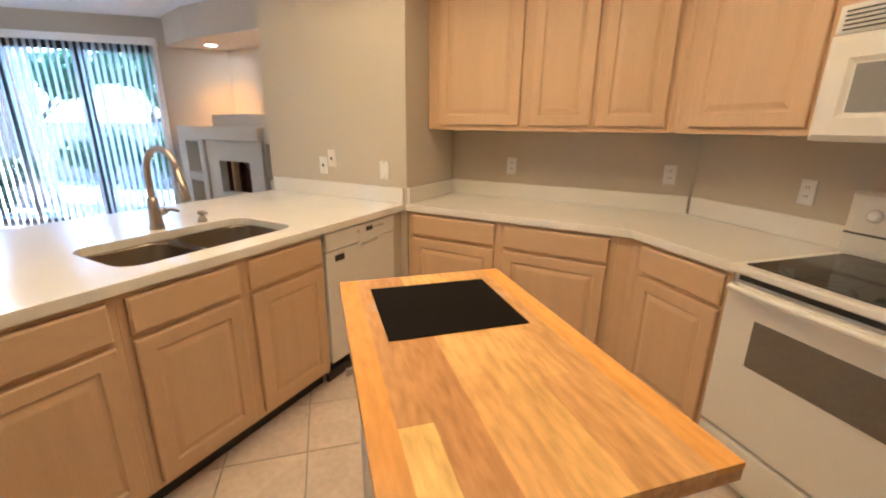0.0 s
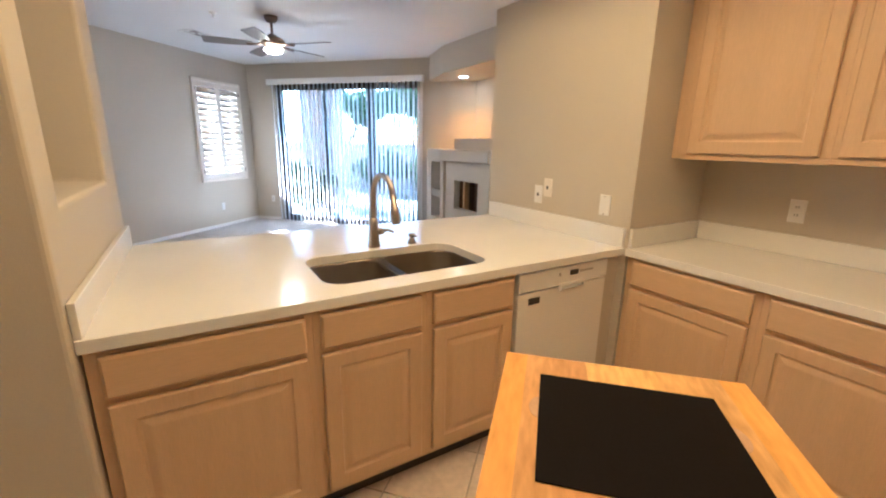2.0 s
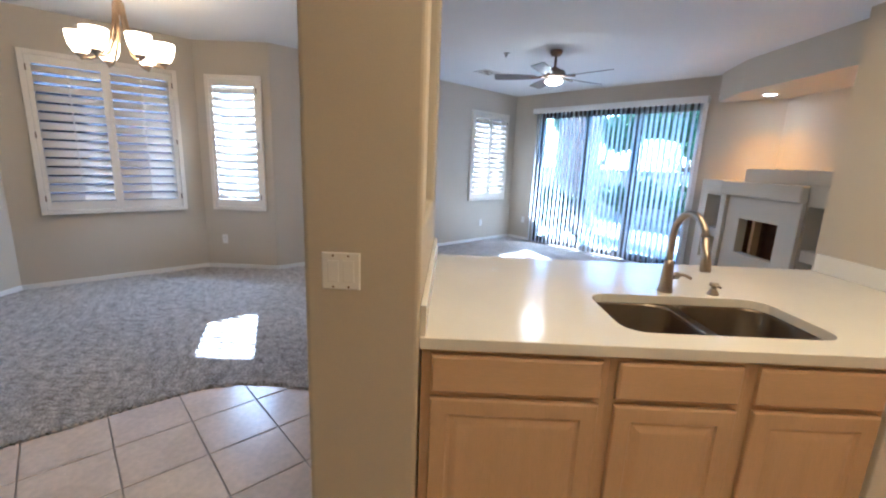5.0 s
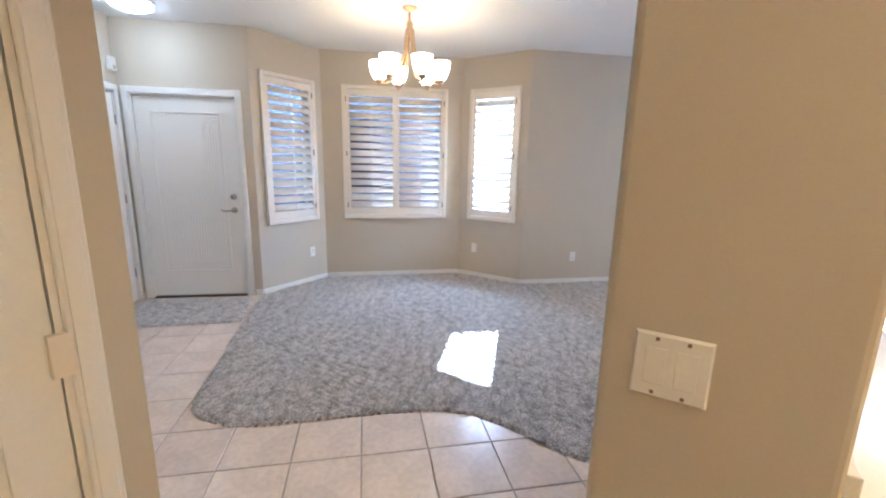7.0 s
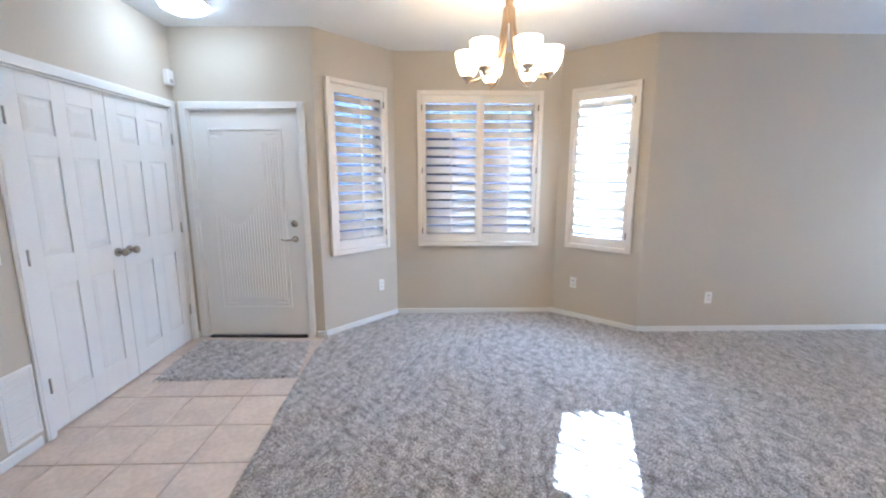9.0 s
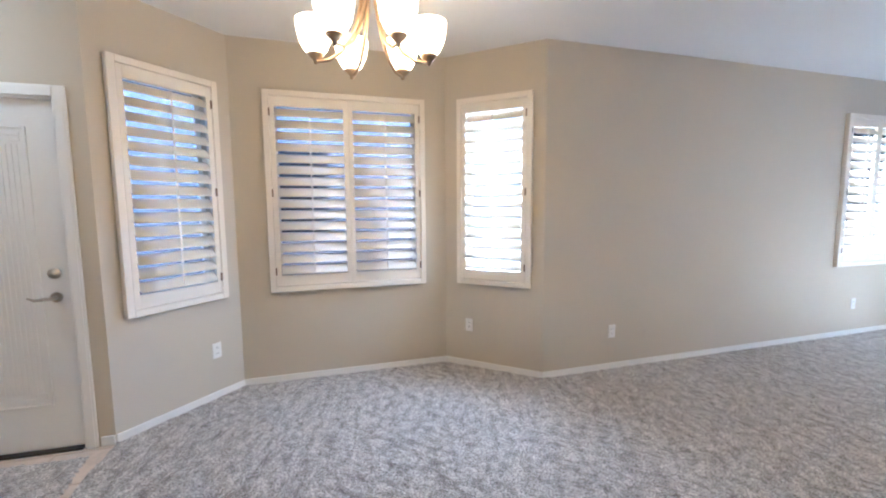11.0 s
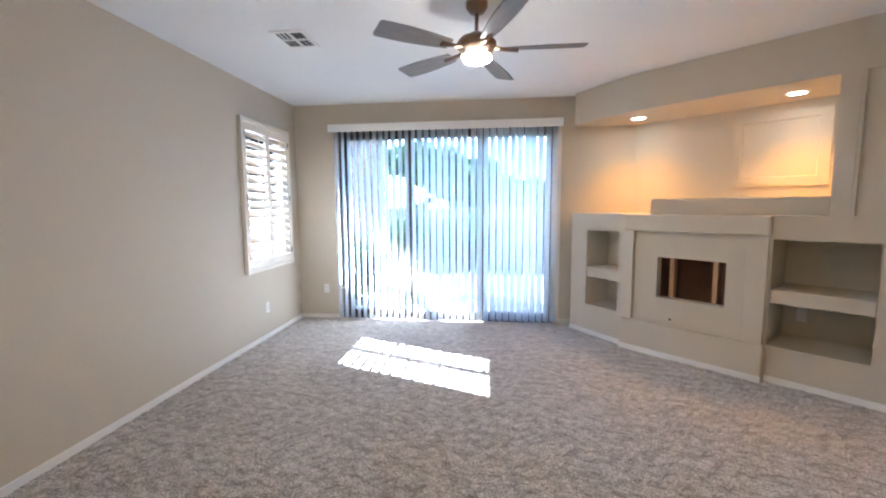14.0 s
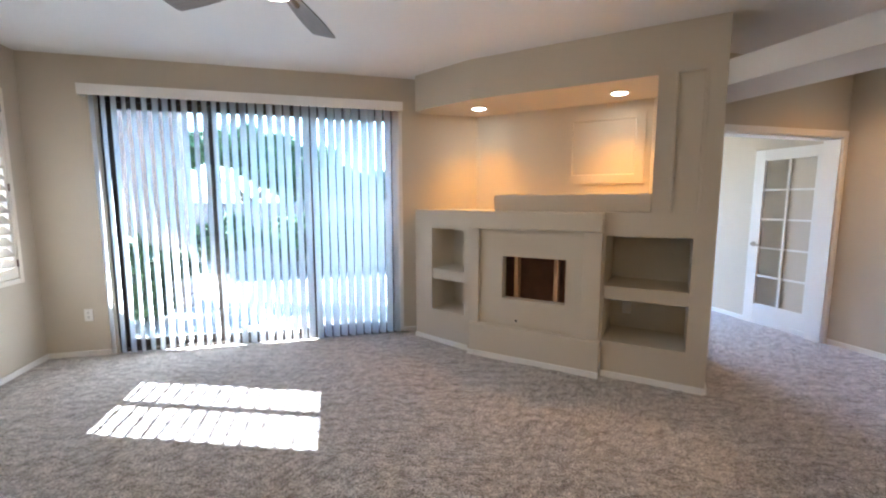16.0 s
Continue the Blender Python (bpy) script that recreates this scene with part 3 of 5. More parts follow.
solid("peninsula_back", box(-2.12, -1.775, 0.345, 2.599, 0, 0.874), WALL, "taupe half wall behind the peninsula cabinets", "wall")
solid("wall_return", box(-1.77, -1.20, 2.50, 2.599, 0, 0.874), WALL, "narrow taupe wall return beside the dishwasher", "wall")

dw = thing("dishwasher", PEN, "white built-in dishwasher with a small dark display", "dishwasher")
part("body", box(1.878, 2.488, 0.03, 0.57, 0.06, 0.868), APPL, dw)
dwd = box(1.882, 2.484, -0.012, 0.03, 0.13, 0.765, 0.006)
part("door", dwd, APPL, dw)
ctl = part("control_panel", box(1.882, 2.484, -0.016, 0.03, 0.770, 0.866, 0.006), APPL, dw)
part("display", box(2.205, 2.262, -0.0185, -0.015, 0.818, 0.843), DARK, ctl, "dark display")
for k in range(6):
    part("button", box(2.275 + 0.017 * k, 2.285 + 0.017 * k, -0.0175, -0.015, 0.824, 0.836), GROUT, ctl)
part("button", box(2.13, 2.142, -0.0175, -0.015, 0.822, 0.838), GROUT, ctl)
part("handle_lip", add_panel(bmesh.new(), 2.14, 2.31, 0.745, 0.782, [(0, -0.022), (0.01, -0.026), (0.016, -0.014)], -0.012), APPL, dw)
part("badge", box(1.945, 2.015, -0.0145, -0.011, 0.705, 0.738), DARK, dw, "dark plain badge")
part("kick_plate", box(1.884, 2.482, 0.03, 0.05, 0.0, 0.125), DARK, dw)

NORTH = pose(0, 2.612, 0)
base_cabinet(NORTH, -1.150, -0.521, 0.60, (-1.11, -0.55, 0.722, 0.852), (-1.11, -0.55, 0.125, 0.700), "pickled oak base cabinet in the kitchen corner")
base_cabinet(NORTH, -0.520, 0.120, 0.60, (-0.49, 0.079, 0.722, 0.852), (-0.49, 0.079, 0.125, 0.700), OAK)
RANGE_O = (0.19, 2.612)
DIAG = pose(RANGE_O[0], RANGE_O[1], 0, 0, 0, -45)
base_cabinet(DIAG, 0.045, 0.538, 0.50, (0.085, 0.515, 0.722, 0.852), (0.085, 0.515, 0.125, 0.700), "pickled oak angled base cabinet next to the range")
solid("filler", prism([(0.121, 2.614), (0.19, 2.614), (0.221, 2.583), (0.26, 2.64), (0.20, 2.72), (0.121, 2.72)], 0.095, 0.872), WOOD, "pickled oak corner filler between base cabinets", "cabinet filler", "")


def rounded(x0, x1, y0, y1, r, n=6):
    pts = []
    for cx, cy, a in ((x1 - r, y1 - r, 0), (x0 + r, y1 - r, 90), (x0 + r, y0 + r, 180), (x1 - r, y0 + r, 270)):
        pts += [(cx + r * math.cos(radians(a + 90 * k / n)), cy + r * math.sin(radians(a + 90 * k / n))) for k in range(n + 1)]
    return pts


def plate(outer, holes, z0, z1, edge=0.0):
    """A slab with holes through it."""
    bm = bmesh.new()
    for z in (z0, z1):
        edges = []
        for loop in [outer] + holes:
            vs = [bm.verts.new((x, y, z)) for x, y in loop]
            edges += [bm.edges.new((a, b)) for a, b in zip(vs, vs[1:] + vs[:1])]
        bmesh.ops.triangle_fill(bm, use_beauty=True, use_dissolve=False, edges=edges)
    for loop in [outer] + holes:
        a = [bm.verts.new((x, y, z0)) for x, y in loop]
        b = [bm.verts.new((x, y, z1)) for x, y in loop]
        for k in range(len(loop)):
            bm.faces.new((a[k], a[(k + 1) % len(loop)], b[(k + 1) % len(loop)], b[k]))
    bmesh.ops.remove_doubles(bm, verts=bm.verts[:], dist=1e-5)
    return bm


SINK = (-1.715, -1.285, 1.045, 1.805)
pen_top = thing("peninsula_worktop", pose(0, 0, 0), "glossy white quartz peninsula worktop with a sink cutout", "worktop")
top_bm = plate([(-1.166, 0.346), (-1.166, 2.598), (-2.36, 2.598), (-2.36, 0.346)], [rounded(SINK[0], SINK[1], SINK[2], SINK[3], 0.09)], 0.874, 0.914)
pt = part("slab", top_bm, QUARTZ, pen_top)
bv = pt.modifiers.new("edge", "BEVEL")
bv.width, bv.segments, bv.limit_method, bv.angle_limit = 0.003, 2, "ANGLE", radians(60)
part("splashback", box(-2.345, -1.172, 2.578, 2.599, 0.9145, 1.018, 0.003), QUARTZ, pen_top)
part("splashback", box(-2.345, -1.172, 0.345, 0.365, 0.9145, 1.018, 0.003), QUARTZ, pen_top)

nt = thing("kitchen_worktop", pose(0, 0, 0), "glossy white quartz worktop bending towards the range", "worktop")
slab = part("slab", prism([(-1.153, 3.238), (-1.153, 2.582), (0.178, 2.582), (0.563, 2.205), (0.996, 2.655), (0.44, 3.21), (0.41, 3.238)], 0.874, 0.914), QUARTZ, nt)
bv = slab.modifiers.new("edge", "BEVEL")
bv.width, bv.segments, bv.limit_method, bv.angle_limit = 0.003, 2, "ANGLE", radians(40)
part("splashback", box(-1.133, 0.425, 3.217, 3.238, 0.9145, 1.018, 0.003), QUARTZ, nt)
part("splashback", box(-1.153, -1.133, 2.60, 3.238, 0.9145, 1.018, 0.003), QUARTZ, nt)
part("splashback", box(0.015, 0.79, -0.022, -0.002, 0.9145, 1.018, 0.003), QUARTZ, nt, m=along(K, J))

# sink, faucet, soap pump
sink = thing("kitchen_sink", pose(0, 0, 0), "double-bowl brushed steel undermount sink", "sink")


def bowl(x0, x1, y0, y1, z1, depth, r):
    bm = bmesh.new()
    rings = []
    for inset, z in ((-0.012, 0.0), (0.0, 0.0), (0.004, -0.01), (0.012, -depth + 0.03), (0.028, -depth + 0.006), (0.06, -depth)):
        rings.append([bm.verts.new((x, y, z1 + z)) for x, y in rounded(x0 + inset, x1 - inset, y0 + inset, y1 - inset, max(0.02, r - inset * 0.5))])
    for a, b in zip(rings, rings[1:]):
        for k in range(len(a)):
            f = bm.faces.new((a[k], a[(k + 1) % len(a)], b[(k + 1) % len(a)], b[k]))
            f.smooth = True
    bm.faces.new(rings[-1])
    return bm


b1 = part("bowl", bowl(SINK[0] - 0.004, SINK[1] + 0.004, SINK[2] - 0.004, 1.395, 0.8735, 0.20, 0.10), STEEL, sink)
b2 = part("bowl", bowl(SINK[0] - 0.004, SINK[1] + 0.004, 1.425, SINK[3] + 0.004, 0.8735, 0.20, 0.10), STEEL, sink)
part("divider", box(SINK[0] - 0.002, SINK[1] + 0.002, 1.388, 1.432, 0.855, 0.8735, 0.006), STEEL, sink)
for y, b in ((1.22, b1), (1.615, b2)):
    part("drain", add_lathe(bmesh.new(), [(0.0, 0.006), (0.03, 0.006), (0.045, 0.010), (0.048, 0.0)], (-1.50, y, 0.672)), NICKEL, b)

tap = thing("kitchen_faucet", pose(-1.785, 1.425, 0.9145), "brushed nickel gooseneck pull-down faucet on the worktop", "faucet")
part("body", add_lathe(bmesh.new(), [(0.032, 0.0), (0.032, 0.008), (0.027, 0.03), (0.022, 0.12), (0.019, 0.15)], sides=24), NICKEL, tap)
arc = [(0, 0, 0.15), (0, 0, 0.26)] + [(0.10 - 0.10 * math.cos(radians(a)), 0.02 * (1 - math.cos(radians(a))) / 2, 0.26 + 0.11 * math.sin(radians(a))) for a in range(15, 166, 15)]
part("spout", add_tube(bmesh.new(), arc, 0.0145, 14), NICKEL, tap)
end = Vector(arc[-1])
part("spray_head", add_tube(bmesh.new(), [end, end + Vector((0.012, 0.0, -0.05)), end + Vector((0.018, 0, -0.055)), end + Vector((0.032, 0.002, -0.13)), end + Vector((0.033, 0.002, -0.135))], [0.0148, 0.017, 0.0185, 0.0205, 0.017], 16), NICKEL, tap)
part("lever_hub", add_tube(bmesh.new(), [(0.0, 0.015, 0.075), (0.0, 0.05, 0.078)], [0.018, 0.016], 14), NICKEL, tap)
part("lever", add_tube(bmesh.new(), [(0.0, 0.048, 0.08), (0.004, 0.075, 0.082), (0.01, 0.105, 0.068)], [0.010, 0.007, 0.006], 10), NICKEL, tap)
soap = thing("soap_dispenser", pose(-1.765, 1.632, 0.9145), "short brushed nickel soap dispenser beside the faucet", "soap dispenser")
part("base", add_lathe(bmesh.new(), [(0.024, 0), (0.024, 0.006), (0.016, 0.022), (0.012, 0.03)], sides=20), NICKEL, soap)
part("pump", add_lathe(bmesh.new(), [(0.010, 0.03), (0.010, 0.038), (0.019, 0.040), (0.019, 0.055), (0.0, 0.058)], sides=20), NICKEL, soap)
part("nozzle", add_tube(bmesh.new(), [(0.01, 0, 0.047), (0.045, 0, 0.046)], [0.007, 0.005], 10), NICKEL, soap)

# wall cabinets
UP = pose(0, 2.872, 0)


def wall_cabinet(m, x0, x1, depth, doors, label, z0=1.38, z1=2.336):
    cab = thing("wall_cabinet", m, label, "cabinet", "kitchen wall cabinets")
    part("body", box(x0, x1, 0.001, depth, z0, z1), WOOD, cab)
    part("bottom_rail", box(x0, x1, -0.004, 0.0, z0 - 0.004, z0 + 0.018, 0.002), WOOD, cab)
    for a, b in doors:
        part("door", cabinet_door(bmesh.new(), a, b, z0 + 0.026, z1 - 0.03, 0.0, 0.058), WOOD, cab, "raised-panel door")
    return cab


wall_cabinet(UP, -1.10, -0.495, 0.364, [(-1.068, -0.53)], "pickled oak wall cabinet with one raised-panel door")
wall_cabinet(UP, -0.494, 0.262, 0.364, [(-0.470, -0.125), (-0.092, 0.240)], "pickled oak wall cabinet with two raised-panel doors")
solid("filler", box(-1.152, -1.101, 2.874, 3.236, 1.38, 2.336), WOOD, "pickled oak filler strip beside a wall cabinet", "cabinet filler", "")
UPD = pose(0.283, 2.872, 0, 0, 0, -45)
wall_cabinet(UPD, 0.03, 0.655, 0.365, [(0.105, 0.62)], "pickled oak angled wall cabinet with a wide raised-panel door")
solid("filler", prism([(0.263, 2.874), (0.283, 2.874), (0.303, 2.852), (0.42, 2.97), (0.263, 3.12)], 1.38, 2.336), WOOD, "pickled oak corner filler between wall cabinets", "cabinet filler", "")
wall_cabinet(UPD, 0.656, 1.42, 0.365, [(0.685, 1.03), (1.045, 1.39)], "short pickled oak cabinet above the microwave", 1.80)

# microwave over the range
mw = thing("microwave", UPD, "white over-range microwave oven with a grey window", "microwave")
part("body", box(0.658, 1.418, -0.02, 0.365, 1.36, 1.796, 0.006), APPL, mw)
grille = part("vent_grille", box(0.662, 1.414, -0.045, -0.02, 1.705, 1.794, 0.006), APPL, mw)
# solid dark bars on the grille, the open slots' shade as colour
for k in range(5):
    part("slat", box(0.685, 1.39, -0.049, -0.044, 1.715 + 0.014 * k, 1.7195 + 0.014 * k), DARK, grille, "dark bar painting in a vent slot's shade")
mdoor = part("door", add_panel(bmesh.new(), 0.662, 1.20, 1.362, 1.700, [(0, -0.05), (0.02, -0.065), (0.075, -0.068), (0.09, -0.058)], -0.02), APPL, mw)
part("window", box(0.76, 1.10, -0.0615, -0.0585, 1.455, 1.605), material("grey_screen_glass", (0.30, 0.29, 0.28), 0.12, vary=0.05, bump=0), mdoor, "grey screened window")
part("control_panel", box(1.205, 1.414, -0.055, -0.02, 1.362, 1.700, 0.008), APPL, mw)
part("handle", add_tube(bmesh.new(), [(1.18, -0.06, 1.40), (1.18, -0.09, 1.42), (1.18, -0.09, 1.64), (1.18, -0.06, 1.66)], 0.010, 10), APPL, mw)

# range
rg = thing("range", DIAG, "white freestanding electric range with black glass cooktop", "range")
RX0, RX1 = 0.545, 1.305
part("body", box(RX0, RX1, 0.0, 0.60, 0.02, 0.885), APPL, rg)
part("rim", box(RX0 - 0.002, RX1 + 0.002, -0.045, 0.595, 0.886, 0.918, 0.008), APPL, rg)
ck = part("cooktop", box(RX0 + 0.035, RX1 - 0.035, -0.005, 0.52, 0.917, 0.9215, 0.001), BLACKGLASS, rg, "black glass cooktop")
RING = material("burner_print", (0.05, 0.05, 0.052), 0.25, vary=0.1, bump=0)
for x, y, r in ((0.75, 0.12, 0.11), (1.10, 0.12, 0.085), (0.75, 0.38, 0.085), (1.10, 0.38, 0.11)):
    bm = bmesh.new()
    for q in (r, r * 0.6):
        o = [bm.verts.new((x + q * math.cos(2 * math.pi * k / 36), y + q * math.sin(2 * math.pi * k / 36), 0.9218)) for k in range(36)]
        i_ = [bm.verts.new((x + (q - 0.006) * math.cos(2 * math.pi * k / 36), y + (q - 0.006) * math.sin(2 * math.pi * k / 36), 0.9218)) for k in range(36)]
        for k in range(36):
            bm.faces.new((o[k], o[(k + 1) % 36], i_[(k + 1) % 36], i_[k]))
    part("burner_ring", bm, RING, ck)
od = part("oven_door", box(RX0 + 0.004, RX1 - 0.004, -0.035, -0.002, 0.245, 0.845, 0.010), APPL, rg)
part("window", add_panel(bmesh.new(), RX0 + 0.13, RX1 - 0.13, 0.555, 0.735, [(0, -0.0385), (0.012, -0.0385)], -0.034), material("oven_glass", (0.16, 0.14, 0.12), 0.12, vary=0.15, bump=0), od, "smoked oven window")
hd = add_tube(bmesh.new(), [(RX0 + 0.03, -0.035, 0.835), (RX0 + 0.04, -0.075, 0.84), (RX1 - 0.04, -0.075, 0.84), (RX1 - 0.03, -0.035, 0.835)], 0.014, 12)
part("handle", hd, APPL, od)
# dark strip over the oven door paints the shade of the gap
part("vent_gap_shade", box(RX0 + 0.02, RX1 - 0.02, -0.006, 0.0, 0.855, 0.880), DARK, rg, "dark strip painting in the vent gap's shade")
part("drawer", box(RX0 + 0.004, RX1 - 0.004, -0.032, -0.002, 0.06, 0.232, 0.010), APPL, rg)
bgd = part("backguard", add_panel(bmesh.new(), RX0, RX1, 0.918, 1.17, [(0, 0.545), (0.012, 0.53), (0.03, 0.525)], 0.60), APPL, rg)
part("groove", box(RX0 + 0.01, RX1 - 0.01, 0.522, 0.53, 1.005, 1.012), DARK, bgd)
for k, x in enumerate((0.64, 0.74, 1.11, 1.21)):
    part("knob", add_tube(bmesh.new(), [(x, 0.525, 1.085), (x, 0.512, 1.085), (x, 0.505, 1.085)], [0.026, 0.024, 0.014], 18), APPL, bgd)
part("display", box(0.86, 0.99, 0.521, 0.526, 1.06, 1.11), DARK, bgd)

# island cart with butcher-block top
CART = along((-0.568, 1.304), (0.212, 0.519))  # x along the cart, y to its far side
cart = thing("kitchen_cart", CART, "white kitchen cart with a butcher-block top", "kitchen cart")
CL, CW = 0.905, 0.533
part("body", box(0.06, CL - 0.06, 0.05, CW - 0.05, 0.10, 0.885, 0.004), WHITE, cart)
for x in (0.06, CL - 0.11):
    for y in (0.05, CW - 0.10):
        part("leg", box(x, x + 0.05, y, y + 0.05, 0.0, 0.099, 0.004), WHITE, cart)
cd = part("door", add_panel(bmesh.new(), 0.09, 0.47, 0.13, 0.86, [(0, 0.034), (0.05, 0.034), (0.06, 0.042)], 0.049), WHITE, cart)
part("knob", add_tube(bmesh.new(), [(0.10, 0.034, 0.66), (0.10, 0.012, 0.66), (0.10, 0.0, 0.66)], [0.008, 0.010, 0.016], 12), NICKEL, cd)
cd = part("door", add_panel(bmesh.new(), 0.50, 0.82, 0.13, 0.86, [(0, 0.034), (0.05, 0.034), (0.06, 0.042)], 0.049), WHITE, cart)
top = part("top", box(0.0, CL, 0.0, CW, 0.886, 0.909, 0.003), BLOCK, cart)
rng_ = random.Random(5)
RIMWOOD = material("oiled_block_rim", (0.80, 0.40, 0.075), 0.20, vary=0.22, scale=2.2, fine=16, bump=0.03, stretch=(1, 4.5, 4.5), depth=0.001, piece=0.08)
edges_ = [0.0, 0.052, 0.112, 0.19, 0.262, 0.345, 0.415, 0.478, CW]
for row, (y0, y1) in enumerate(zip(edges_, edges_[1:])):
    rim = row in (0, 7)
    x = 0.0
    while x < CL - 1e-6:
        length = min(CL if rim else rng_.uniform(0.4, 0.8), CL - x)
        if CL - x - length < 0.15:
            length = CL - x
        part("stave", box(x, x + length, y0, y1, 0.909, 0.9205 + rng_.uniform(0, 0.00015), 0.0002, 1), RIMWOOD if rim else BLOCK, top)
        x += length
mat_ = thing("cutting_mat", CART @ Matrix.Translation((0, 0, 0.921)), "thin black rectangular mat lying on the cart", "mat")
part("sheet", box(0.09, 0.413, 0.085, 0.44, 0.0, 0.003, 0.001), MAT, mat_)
# no recess is cut: thin darker patches paint the notches' shade
for y0, y1 in ((0.066, 0.086), (0.439, 0.459)):
    pts = [(0.215 + 0.035 * math.cos(radians(a)), (y1 if y0 < 0.2 else y0) + (-1 if y0 < 0.2 else 1) * 0.020 * math.sin(radians(a))) for a in range(0, 181, 15)]
    part("notch_shade", prism(pts, 0.0005, 0.0012), STUD, cart, "flat darker patch painting in a finger notch's shade", m=Matrix.Translation((0, 0, 0.9205)))

# ---- switches and outlets ----


def wall_plate(m, label, kind="outlet", gangs=1, tone=None):
    """A plate on the plane y = 0, facing -y, centred on the pose."""
    w = 0.070 + 0.046 * (gangs - 1)
    tone = tone or WHITE
    th = thing("light_switch" if kind == "switch" else "wall_outlet", m, label, "switch" if kind == "switch" else "outlet", "wall plates")
    part("plate", add_panel(bmesh.new(), -w / 2, w / 2, -0.0575, 0.0575, [(0, -0.002), (0.004, -0.006), (0.006, -0.006)], 0.0), tone, th)
    for g in range(gangs):
        cx = (g - (gangs - 1) / 2) * 0.046
        if kind == "switch":
            part("rocker", add_panel(bmesh.new(), cx - 0.0165, cx + 0.0165, -0.033, 0.033, [(0, -0.0075), (0.002, -0.0085)], -0.0055), tone, th)
            for z in (-0.048, 0.048):
                part("screw", box(cx - 0.003, cx + 0.003, -0.0072, -0.0058, z - 0.003, z + 0.003), BRONZE, th)
        elif kind == "outlet":
            for z in (-0.02, 0.02):
                rc = part("receptacle", box(cx - 0.016, cx + 0.016, -0.0075, -0.0055, z - 0.014, z + 0.014, 0.001), tone, th)
                for sx in (-0.006, 0.006):
                    part("slot", box(cx + sx - 0.0015, cx + sx + 0.0015, -0.0082, -0.0074, z - 0.004, z + 0.007), DARK, rc)
        else:
            part("jack", box(cx - 0.008, cx + 0.008, -0.0085, -0.0055, -0.010, 0.010, 0.001), DARK, th)
    return th


def at_wall(p, q, s, z):
    """Pose on the room face of wall p-q, s along it, for things facing -y of their own."""
    return along(p, q) @ Matrix.Translation((s, 0.0005, z)) @ pose(0, 0, 0, 0, 0, 180)


wall_plate(at_wall(M, N, 0.69, 1.125), "white jack plate on the taupe wall", "jack")
wall_plate(at_wall(M, N, 0.61, 1.175), "cream cable plate beside a jack plate", "jack", tone=SHUT)
wall_plate(at_wall(M, N, 0.168, 1.12), "white rocker switch near the kitchen corner", "switch")
wall_plate(at_wall(K, L, 0.44 + 0.684, 1.136), "white outlet above the splashback", "outlet")
wall_plate(at_wall(K, L, 0.44 - 0.307, 1.136), "white outlet above the splashback")
wall_plate(at_wall(J, K, span(J, K) - 0.60, 1.13), "white outlet beside the range")
wall_plate(pose(-1.1495, 0.106, 1.124, 0, 0, 90), "white double rocker switch on the wall stub", "switch", 2)
wall_plate(at_wall(B, C, 0.655, 0.385), "white low outlet in the window bay")
wall_plate(at_wall(D, E, 0.22, 0.372), "white low outlet in the window bay")
wall_plate(at_wall(A, B, span(A, B) - 0.685, 0.345), "white low outlet on the long wall")
wall_plate(at_wall(A, B, span(A, B) - 3.84, 0.35), "white low outlet below the shuttered window")
wall_plate(at_wall(P, A, span(P, A) - 0.348, 0.40), "white low outlet beside the sliding door")
wall_plate(at_wall(F, G, 1.70, 1.10), "white double switch beside the closet", "switch", 2)

# ---- windows with plantation shutters ----


def window_unit(name, p, q, s0, s1, z0, z1, mullion=False):
    w = thing(name, along(p, q), "white vinyl window in a plastered reveal", "window", kind="structure")
    f = bmesh.new()
    for x0, x1, a, b in ((s0, s0 + 0.035, z0, z1), (s1 - 0.035, s1, z0, z1), (s0 + 0.035, s1 - 0.035, z0, z0 + 0.035), (s0 + 0.035, s1 - 0.035, z1 - 0.035, z1)):
        add_box(f, x0 + 0.001, x1 - 0.001, -0.13, -0.085, a + 0.001, b - 0.001)
    if mullion:
        add_box(f, (s0 + s1) / 2 - 0.02, (s0 + s1) / 2 + 0.02, -0.13, -0.085, z0 + 0.036, z1 - 0.036)
    part("window_frame", f, WHITE, w)
    pane = part("pane", box(s0 + 0.03, s1 - 0.03, -0.110, -0.106, z0 + 0.03, z1 - 0.03), GLASS, w)
    pane.visible_shadow = False
    return w


def louver_mesh(length, width=0.089):
    bm = bmesh.new()
    n = 10
    prof = [(width / 2 * math.cos(2 * math.pi * k / n), 0.0055 * math.sin(2 * math.pi * k / n)) for k in range(n)]
    ends = [[bm.verts.new((x, y, z)) for y, z in prof] for x in (0, length)]
    for k in range(n):
        f = bm.faces.new((ends[0][k], ends[0][(k + 1) % n], ends[1][(k + 1) % n], ends[1][k]))
        f.smooth = True
    bm.faces.new(ends[0])
    bm.faces.new(ends[1][::-1])
    return mesh_of("louver", bm, SHUT)


